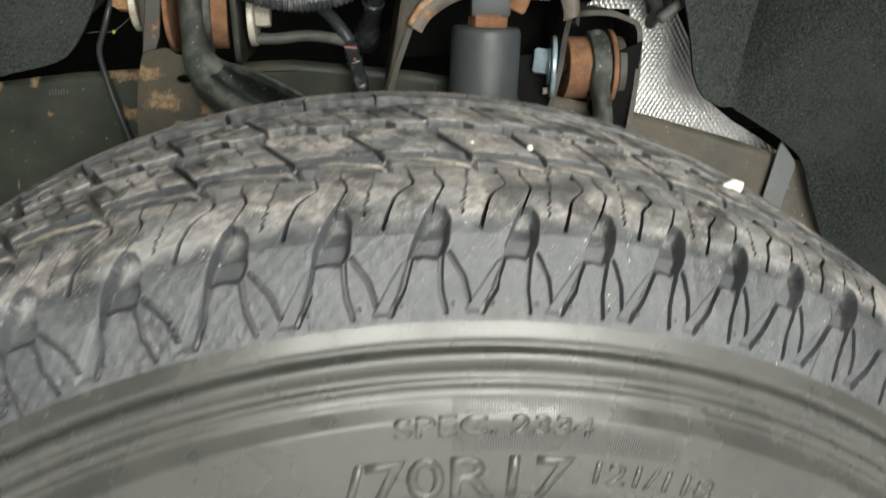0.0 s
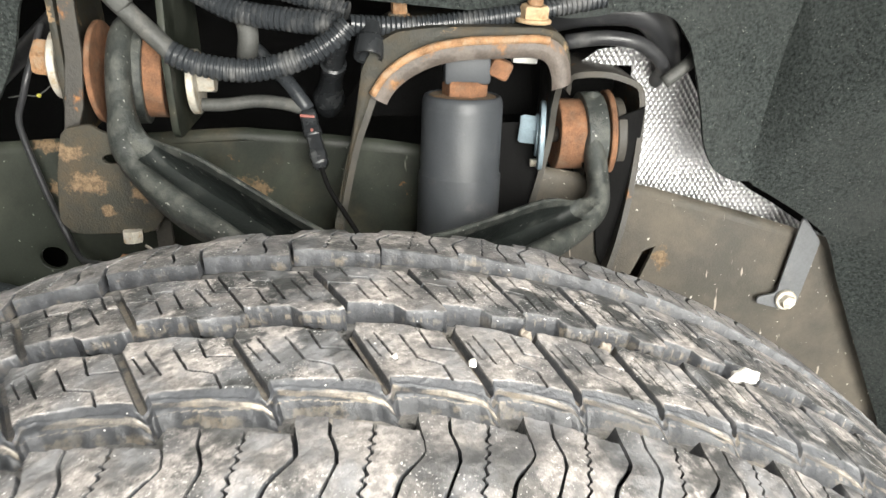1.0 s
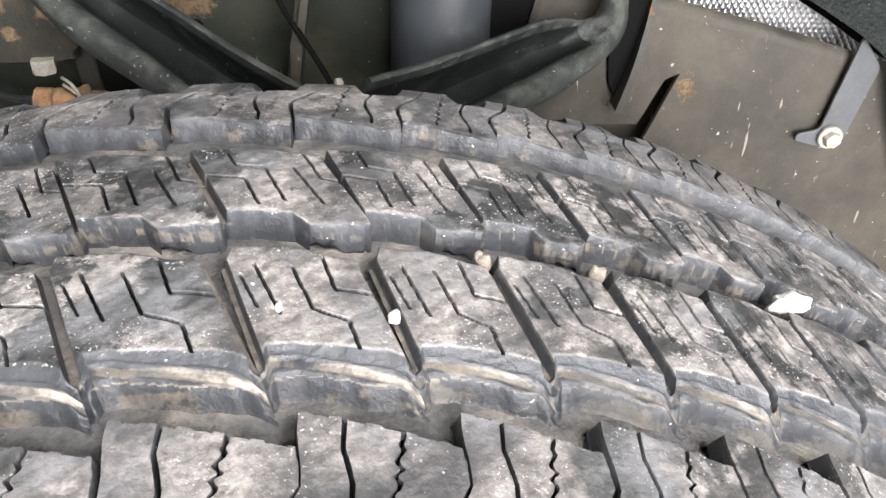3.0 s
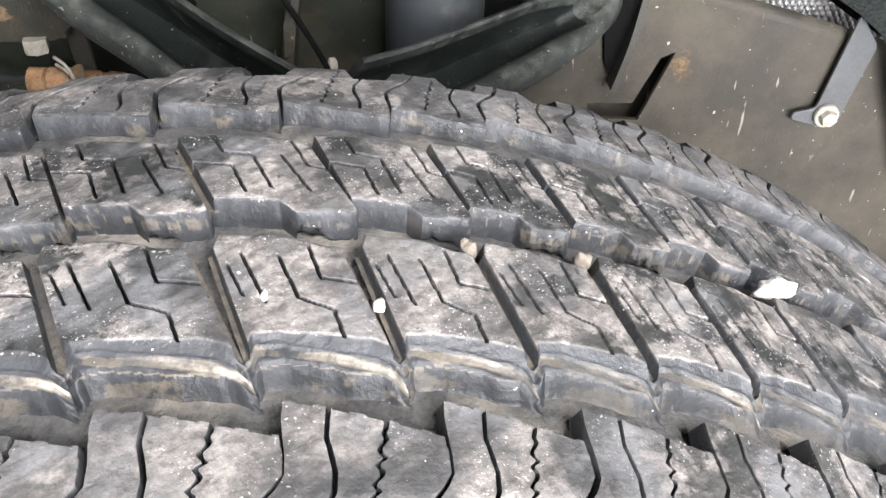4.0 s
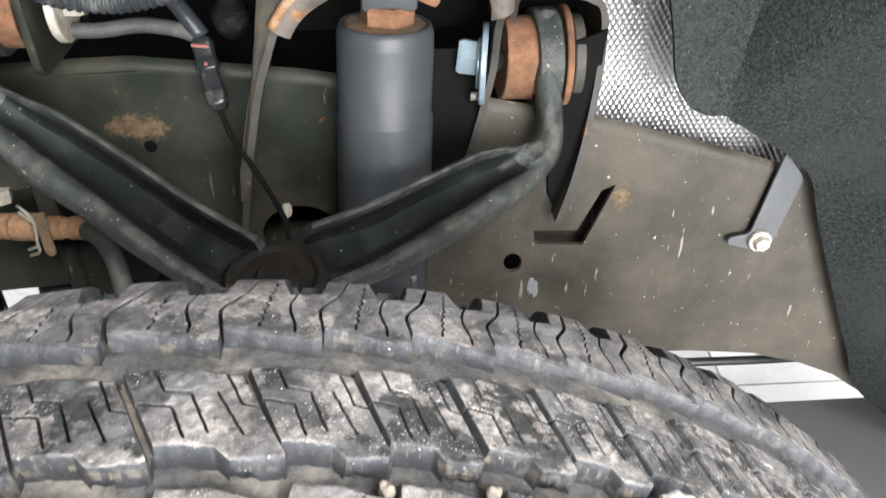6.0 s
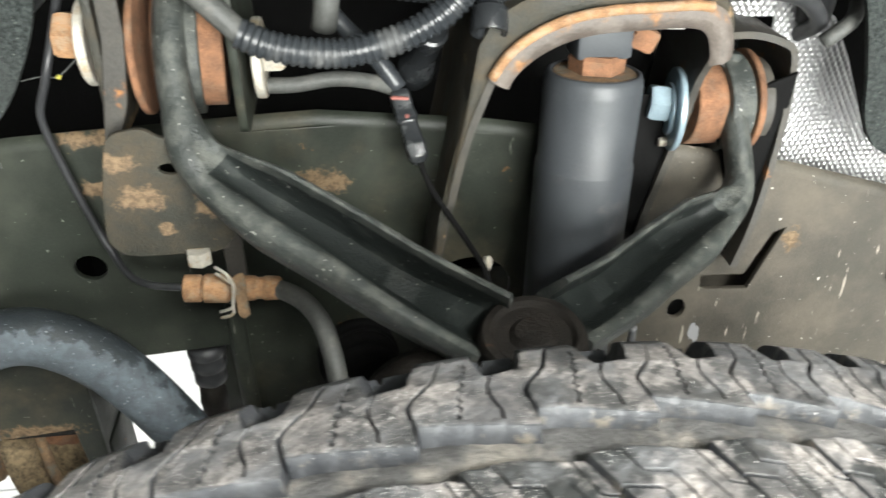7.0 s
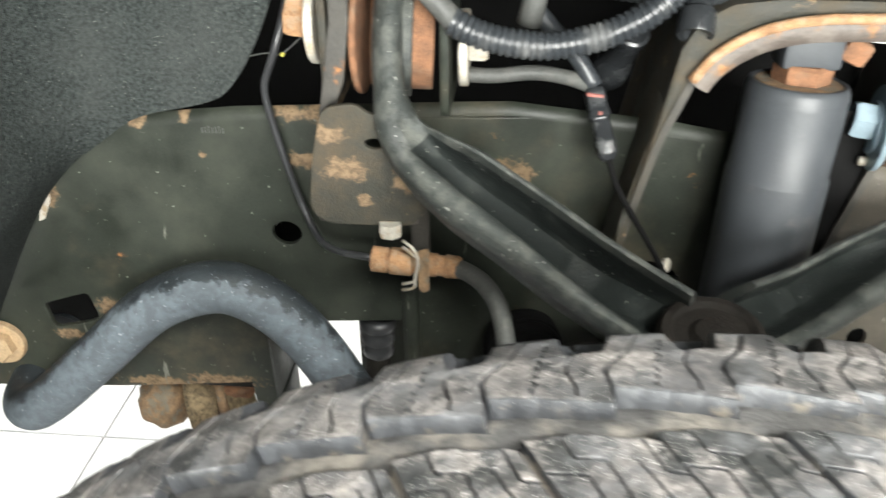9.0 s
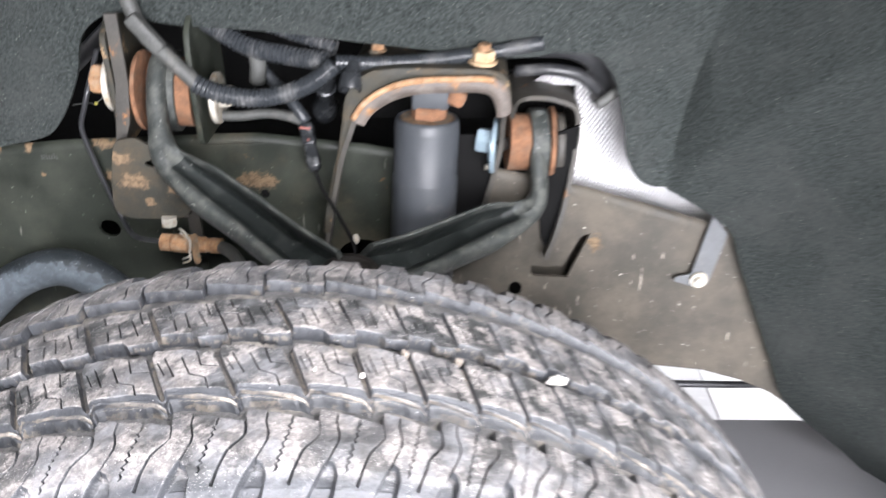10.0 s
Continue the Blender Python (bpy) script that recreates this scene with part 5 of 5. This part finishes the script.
SLOT = [(46, 0), (59, 0.3), (67, 2.2), (71, 2.6), (73.6, 1.0), (79, -4.2), (81.5, -5.6), (96, -10.1), (99.5, -3.5), (104, 0)]
SIPE = [(56.5, 0), (63, 0.1), (70.5, 2.8), (74.5, 3.0), (83.8, -1.0), (86.5, -2.4)]
SERRATED = [(59, 0), (70, -1.0), (90, -4.4)]


def wobble(s):
    return 0.7 * np.sin(s * 2 * np.pi / 3.6 + 0.6 * np.sin(s * 1.1)) * np.clip((s - 60) / 6, 0, 1) * np.clip((95 - s) / 6, 0, 1)


def shoulder_cols(res):
    """Columns round one 39 mm pitch, drawn together along the slot and the two sipes."""
    cols = set(np.round(np.linspace(0, 39, int(39 / res) + 1), 3))
    for m_ in (0.0, 11.8, 25.6, 39.0):
        cols |= {round(m_ + d, 3) for d in (-1.0, -0.66, -0.46, -0.28, -0.14, 0, 0.14, 0.28, 0.46, 0.66, 1.0) if 0 <= m_ + d <= 39}
    return np.array(sorted(cols))


def follow(cols, s):
    """Where those columns run at s across: with the slot, the sipe and the serrated sipe."""
    out = np.repeat(cols[:, None], s.shape[1], 1)
    for hat, line in (((1, 0, 0, 1), SLOT), ((0, 1, 0, 0), SIPE), ((0, 0, 1, 0), SERRATED)):
        d = np.interp(s, *zip(*line)) - (wobble(s) if line is SERRATED else 0)
        out = out + np.interp(cols, (0.0, 11.8, 25.6, 39.0), hat)[:, None] * d
    return out


def shoulder(a, u, s, P, u0, start=0.0):
    """The outer shoulder: slots, a serrated sipe, a void at the edge and slits below it; u from the slot, s across."""
    k = P / 39.0
    h = np.zeros(a.shape)
    ss = np.clip(s, 0, 140)
    for j in (-1, 0, 1):
        v = u / k - 39.0 * j
        h = cut(h, v, s, [(0, 46), (0.3, 59), (2.2, 67), (2.6, 71), (1.0, 73.6), (-4.2, 79), (-5.6, 81.5), (-10.1, 96)], 0.95, 6.0, 0.32)
        h = cut(h, v, s, [(11.8, 56.5 + start), (11.9, 63), (14.6, 70.5), (14.8, 74.5), (10.8, 83.8), (9.4, 86.5)], 0.55, 6.0, 0.3)
        h = cut(h, v + wobble(ss), s, [(25.6, 59.0 + start), (24.6, 70), (21.2, 90)], 0.52, 5.0, 0.3)
        void = inside(v, s, [(10, 84), (14.5, 87), (16.7, 92), (16, 102), (13, 109), (6, 107.5), (-1, 108.5), (4, 96)])
        floor_ = np.interp(ss, [84, 92, 106, 110], [6.5, 8.0, 5.0, 1.0])
        h = np.minimum(h, -floor_ * step01((void + 0.5) / 2.2))
        h = cut(h, v, s, [(0.8, 108), (-2, 118), (-7.3, 127)], 1.5, 2.6)
        h = cut(h, v, s, [(13, 107), (13.4, 119), (16, 127)], 1.5, 2.6)
        h = cut(h, v, s, [(16.5, 106), (23, 115), (25.7, 123)], 1.3, 2.6)
        h = np.where(s > 100, h - 1.1 * step01((s - 107) / 3) * step01((128 - s) / 2) * step01((v - (-3.5 - 0.69 * (s - 109))) / 1.5) * step01((0.8 - 0.36 * (s - 108) - v) / 1.5), h)
        h = h - 0.7 * step01((1.2 - np.hypot(v - 18.5, s - 124)) / 0.8)
        h = h - 0.7 * step01((1.2 - np.hypot(v + 3.5, s - 124)) / 0.8)
    return h


def outer_row(a, u, s, P, u0):
    h = shoulder(a, u, s, P, u0)
    edge = s - (53.2 + 8.2 * np.clip(a, 0, 1) ** 1.3) + 0.25 * np.sin(u * 0.9)
    return np.minimum(h, -DEPTH * ramp(1 - edge / 1.6))


def inner_row(a, u, s, P, u0):
    h = shoulder(1 - a, P - u, 4 - s, P, u0, 3.0)
    for j in (-1, 0, 1):
        v = (P - u) * 39.0 / P - 39.0 * j
        notch = inside(v, 4 - s, [(3, 82), (15, 80), (18.5, 92), (17, 112), (0, 112), (0, 96)])
        h = np.minimum(h, -8.0 * step01((notch + 0.5) / 2.5))
    edge = (4 - s) - (52.0 + 8.0 * np.clip(1 - a, 0, 1)) + 0.2 * np.sin(u * 0.7)
    return np.minimum(h, -2.2 * ramp(1 - edge / 3.2) ** 2 - (DEPTH - 2.2) * ramp(1 - edge / 1.7))


# row: edges across, slant (0: by the pitch), where the slant starts, start within the pitch, relief
ROWS_T = {
    "row_1": (0.5, 54.5, 0, 43.0, 0.0, ROW1),
    "row_2": (-44.0, -2.0, 0, -6.8, 0.67, ROW2),
    "row_out": (52.0, 130.4, -0.07, 59.0, 0.22, outer_row),
    "row_in": (-130.4, -45.5, -0.07, -57.0, 0.105, inner_row),
}


EDGES_T = {
    "row_1": (LO1, HI1),
    "row_2": (LO2, HI2),
    "row_out": (lambda a: 53.2 + 8.2 * a ** 1.3, lambda a: 129.0 + 0 * a),
    "row_in": (lambda a: -129.0 + 0 * a, lambda a: -48.6 - 8.0 * (1 - a)),
}


def block_mesh(row, P, res):
    s0, s1, shear, sref, shift, fn = ROWS_T[row]
    fine = 0.72 if row in ("row_1", "row_2") and res < 0.5 else 1.0
    na, ns = max(8, int(P / (res * 0.62))) + 1, max(8, int((s1 - s0) / (res * fine))) + 1
    along_a = np.linspace(0, 1, na)
    if row in ("row_out", "row_in"):
        cols = shoulder_cols(res)[::-1 if row == "row_in" else 1]
        along_a = cols / 39.0 if row == "row_out" else 1 - cols / 39.0
        na = len(cols)
    a, s = np.meshgrid(along_a, np.linspace(s0, s1, ns), indexing="ij")
    if row in EDGES_T:
        lo, hi = (fn_(a[:, 0]) for fn_ in EDGES_T[row])
        k1, k2 = ((q.mean() - s0) / (s1 - s0) for q in (lo, hi))
        s = np.stack([np.interp(np.linspace(0, 1, ns), [0, k1, k2, 1], [s0, l_, h_, s1]) for l_, h_ in zip(lo, hi)])
    u = a * P
    if row == "row_out":
        u = follow(cols, s) * P / 39.0
    if row == "row_in":
        u = P - follow(cols, 4 - s) * P / 39.0
    shear, shift = shear or float(np.interp(P, [28.2, 29.8, 32.7, 36.6], [0.25, 0.28, 0.34, 0.44])), shift * P
    h = fn(a, u, s, P, 0.0)
    uu = u + shear * (s - sref) + shift
    relief = 0.10 * np.sin(uu * 0.9 + s * 0.4) * np.sin(s * 0.7) * (h > -1)
    co = on_tyre(uu, s, h + relief).reshape(-1, 3)
    idx = np.arange(na * ns).reshape(na, ns)
    quad = np.stack([idx[:-1, :-1], idx[:-1, 1:], idx[1:, 1:], idx[1:, :-1]], -1).reshape(-1, 4)
    hv = h.reshape(-1)
    quad = quad[hv[quad].max(1) > -DEPTH + 0.25]
    used = np.unique(quad)
    back = np.zeros(na * ns, int)
    back[used] = np.arange(len(used))
    quad = back[quad]
    me = bpy.data.meshes.new("tread_block")
    me.vertices.add(len(used))
    me.vertices.foreach_set("co", co[used].ravel())
    me.loops.add(quad.size)
    me.loops.foreach_set("vertex_index", quad.ravel())
    me.polygons.add(len(quad))
    me.polygons.foreach_set("loop_start", np.arange(0, quad.size, 4))
    me.update(calc_edges=True)
    worn = me.attributes.new("worn", "FLOAT", "POINT")
    hu, su, au = hv[used], s.reshape(-1)[used], a.reshape(-1)[used]
    top = 1 + np.clip(hu, -0.9, 0) / 0.9
    silt = np.zeros(len(used))
    if row in ("row_1", "row_2"):
        silt = np.maximum(silt, 0.55 * ((hu > -4.2) & (hu < -3.8)))
    if row == "row_1":
        d = su - HI1(au)
        c = ledge_width(au)
        silt = np.maximum(silt, (0.40 + 0.45 * au) * ramp((d - c) / 0.9) * ramp((c + 3.6 - d) / 1.2))
        silt = np.maximum(silt, 0.30 * ramp((d - c - 4.0) / 1.0))
        top = np.where(d > 0.5, np.minimum(top, 0.3), top)
    if row in ("row_in", "row_2", "row_out"):
        silt = np.maximum(silt, 0.24 * ((hu < -0.8) & (hu > -7.5) & (np.abs(su) < 64)))
    if row in ("row_out", "row_in"):
        top = np.maximum(top * 0.80, 0.72 * ((np.abs(su) > 85) & (np.abs(su) < 112) & (hu < -3.8)))
    worn.data.foreach_set("value", (top * (1 - 0.80 * step01((np.abs(su) - 86) / 18))).astype(np.float32))
    me.attributes.new("dusty", "FLOAT", "POINT").data.foreach_set("value", silt.astype(np.float32))
    me.polygons.foreach_set("use_smooth", [True] * len(me.polygons))
    me.set_sharp_from_angle(angle=radians(38))
    me.materials.append(M["tread"])
    return me


def revolve(name, s_list, inset, n, material, parent, label="", worn=0.0):
    s = np.array(s_list, float)
    d = np.array([inset(q) for q in s])
    ang = np.linspace(0, 2 * np.pi * 400, n, endpoint=False)
    uu, ss = np.meshgrid(ang, s, indexing="ij")
    co = on_tyre(uu, ss, -np.repeat(d[None, :], n, 0)).reshape(-1, 3)
    k = len(s)
    idx = np.arange(n * k).reshape(n, k)
    nxt = np.roll(idx, -1, 0)
    quad = np.stack([idx[:, :-1], idx[:, 1:], nxt[:, 1:], nxt[:, :-1]], -1).reshape(-1, 4)
    me = bpy.data.meshes.new(name)
    me.from_pydata(co.tolist(), [], quad.tolist())
    ob = part(name, me, material, None, label)
    ob.parent = parent
    return ob


def tread_floor(s):
    a = abs(s)
    if -58 < s < -38:
        return float(np.interp(s, [-58, -54, -44, -38], [DEPTH - 0.2, 6.3, 6.3, DEPTH - 0.2]))
    return float(np.interp(a, [0, 96, 108, 120, 130, 131], [DEPTH - 0.2, DEPTH - 0.2, 7.0, 4.5, 1.6, 1.5]))


tyre = revolve("tyre", np.linspace(130.2, PS[-1], 150), lambda s: 0.0, 300, "sidewall", wheel, "black rubber tyre with a raised rim guard")
revolve("inner_sidewall", np.linspace(-PS[-1], -130.2, 60), lambda s: 0.0, 160, "sidewall", tyre)
revolve("groove_floor", np.linspace(-131.0, 131.0, 90), tread_floor, 260, "groove", tyre, "dust-filled groove floor")
SIZES = {"A": 39.6, "B": 36.6, "C": 32.7, "D": 29.8, "E": 28.2}
order = "ABBCDDEEDDDCCCCBBAAABCCCBBBCDDDCBBBBBAAAAAAAABBAAABAABBABCBBCCCCCCCCBAA"
fitk = 2513.27 / sum(SIZES[k] for k in order)
meshes = {}
u_at = -83.0
for letter in order:
    P = SIZES[letter] * fitk
    mid_u = (u_at + P / 2 + 1256.6) % 2513.27 - 1256.6
    res = 0.45 if -90 < mid_u < 190 else 0.65 if -160 < mid_u < 270 else 1.1 if -470 < mid_u < 600 else 2.6
    for row in ROWS_T:
        key = (row, letter, res if row != "row_in" else max(res, 0.75))
        if key not in meshes:
            meshes[key] = block_mesh(row, P, key[2])
        ob = new("tread_block", meshes[key])
        ob.parent = tyre
        ob.rotation_euler = (0, u_at / 400.0, 0)
    u_at += P

# raised lettering and serrated band on the sidewall


def lettering(text, u0, u1, s_top, s_bot, raise_=0.7, name="lettering"):
    cu = bpy.data.curves.new(name, "FONT")
    cu.body, cu.size, cu.extrude, cu.resolution_u, cu.offset = text, 1.0, 0.0, 3, 0.022
    ob = bpy.data.objects.new(name, cu)
    me = bpy.data.meshes.new_from_object(ob)
    bpy.data.objects.remove(ob)
    bm = bmesh.new()
    bm.from_mesh(me)
    bmesh.ops.triangulate(bm, faces=bm.faces)
    bmesh.ops.subdivide_edges(bm, edges=[e for e in bm.edges if e.calc_length() > 0.25], cuts=2)
    r = bmesh.ops.extrude_face_region(bm, geom=bm.faces[:])
    for v in (g for g in r["geom"] if isinstance(g, bmesh.types.BMVert)):
        v.co.z = 1
    p = np.array([tuple(v.co) for v in bm.verts])
    lo, hi = p.min(0), p.max(0)
    uu = u0 + (p[:, 0] - lo[0]) / (hi[0] - lo[0]) * (u1 - u0)
    ss = s_bot + (p[:, 1] - lo[1]) / (hi[1] - lo[1]) * (s_top - s_bot)
    q = on_tyre(uu, ss, np.where(p[:, 2] > 0.5, raise_, -0.3))
    for v, c in zip(bm.verts, q):
        v.co = c
    bmesh.ops.recalc_face_normals(bm, faces=bm.faces)
    bm.to_mesh(me)
    bm.free()
    me.materials.clear()
    ob = part(name, me, "sidewall", None, "raised rubber lettering", smooth=False)
    ob.parent = tyre
    return ob


lettering("SPEC. 2334", -13.0, 79.0, 168.1, 176.1, 0.3)
lettering("/70R17", -40.0, 73.0, 184.1, 201.6, 0.35)
lettering("121/118", 84.0, 150.0, 185.1, 194.1, 0.3)
verts, faces = [], []
for k in range(92):
    u = 14 + 1.23 * k
    o = len(verts)
    for s in np.linspace(158.5, 182.0, 6):
        verts += [tuple(c) for c in on_tyre(np.array([u - 0.32, u, u + 0.32]), np.array([s] * 3), np.array([-0.1, 0.35, -0.1]))]
    faces += [(o + 3 * i + j, o + 3 * i + j + 1, o + 3 * i + j + 4, o + 3 * i + j + 3) for i in range(5) for j in (0, 1)]
ribs = part("serrated_band", mesh_of("serrated_band", verts, faces), "sidewall", None, "fine raised ribs on the sidewall")
ribs.parent = tyre
tagged(ribs, kind="stuff")
# rim: flange, barrel and dished disc
rim_rows = [(-0.100, 0.224), (-0.104, 0.229), (-0.108, 0.227), (-0.106, 0.216), (-0.090, 0.208), (-0.05, 0.195), (0.05, 0.195), (0.09, 0.208), (0.106, 0.216), (0.108, 0.227), (0.104, 0.229), (0.100, 0.224)]
rim = part("rim", lathe("rim", rim_rows, AXLE, AXLE + Vector((0, 1, 0)), 96, False), "alloy", wheel, "dull steel rim")
part("disc", lathe("disc", [(-0.060, 0.0), (-0.060, 0.030), (-0.045, 0.036), (-0.040, 0.09), (-0.055, 0.13), (-0.050, 0.17), (-0.03, 0.194), (-0.024, 0.194), (-0.044, 0.165), (-0.048, 0.13), (-0.033, 0.09), (-0.03, 0.0)], AXLE, AXLE + Vector((0, 1, 0)), 64, False), "alloy", rim)
wheel.rotation_euler = STEER.to_euler()

# ---- stones caught in the tread ----


def stone(u, s, h, size, material, seed, label):
    p = on_tyre(np.array([u]), np.array([s]), np.array([h]))[0]
    return tagged(lump("stone", AXLE + STEER.to_3x3() @ Vector(p), size, material, None, seed), label, "stone", "stones in the tread")


stone(174.0, 1.5, -0.5, (0.0060, 0.0033, 0.0038), "stone", 11, "white stone wedged in the centre tread groove")
stone(58.0, 29.5, 0.3, (0.0015, 0.0021, 0.0012), "stone", 12, "small white pebble lying on the tread")
stone(81.6, 5.5, -3.5, (0.0024, 0.0024, 0.0036), "gravel", 13, "small brown pebble wedged in the centre tread groove")
stone(113.0, 4.5, -3.5, (0.0024, 0.0024, 0.0036), "gravel", 14, "small brown pebble wedged in the centre tread groove")
stone(33.0, 26.2, -0.3, (0.0009, 0.0018, 0.0008), "stone", 15, "tiny pale pebble lying in a tread sipe")

# ---- floor tiles ----
tile_me = None
far_v, far_f = [], []
for i in range(-9, 11):
    for j in range(-9, 15):
        cx, cy = -0.26 - 0.225 + 0.45 * i, 1.19 + 0.225 + 0.45 * (j - 3)
        if not (-4.1 < cx < 4.1 and -3.9 < cy < 5.9):
            continue
        if not (-7 <= i <= 7 and -3 <= j <= 13):
            o = len(far_v)
            far_v += [(cx + sx * 0.2235, cy + sy * 0.2235, FLOOR + sz) for sz in (-0.006, 0.0) for sx, sy in ((-1, -1), (1, -1), (1, 1), (-1, 1))]
            far_f += [(o + 4, o + 5, o + 6, o + 7)] + [(o + k, o + (k + 1) % 4, o + 4 + (k + 1) % 4, o + 4 + k) for k in range(4)]
            continue
        if tile_me is None:
            tile = box("floor_tile", (-0.2235, -0.2235, -0.006), (0.2235, 0.2235, 0.0), "tile", None, ease=0.0015)
            tile_me = tile.data
        else:
            tile = new("floor_tile", tile_me)
        tile.parent = ground
        tile.location = (cx, cy, FLOOR)
far = part("far_tiles", mesh_of("far_tiles", far_v, far_f), "tile", ground, "white glazed floor tiles near the walls", smooth=False)
tagged(far, kind="stuff")
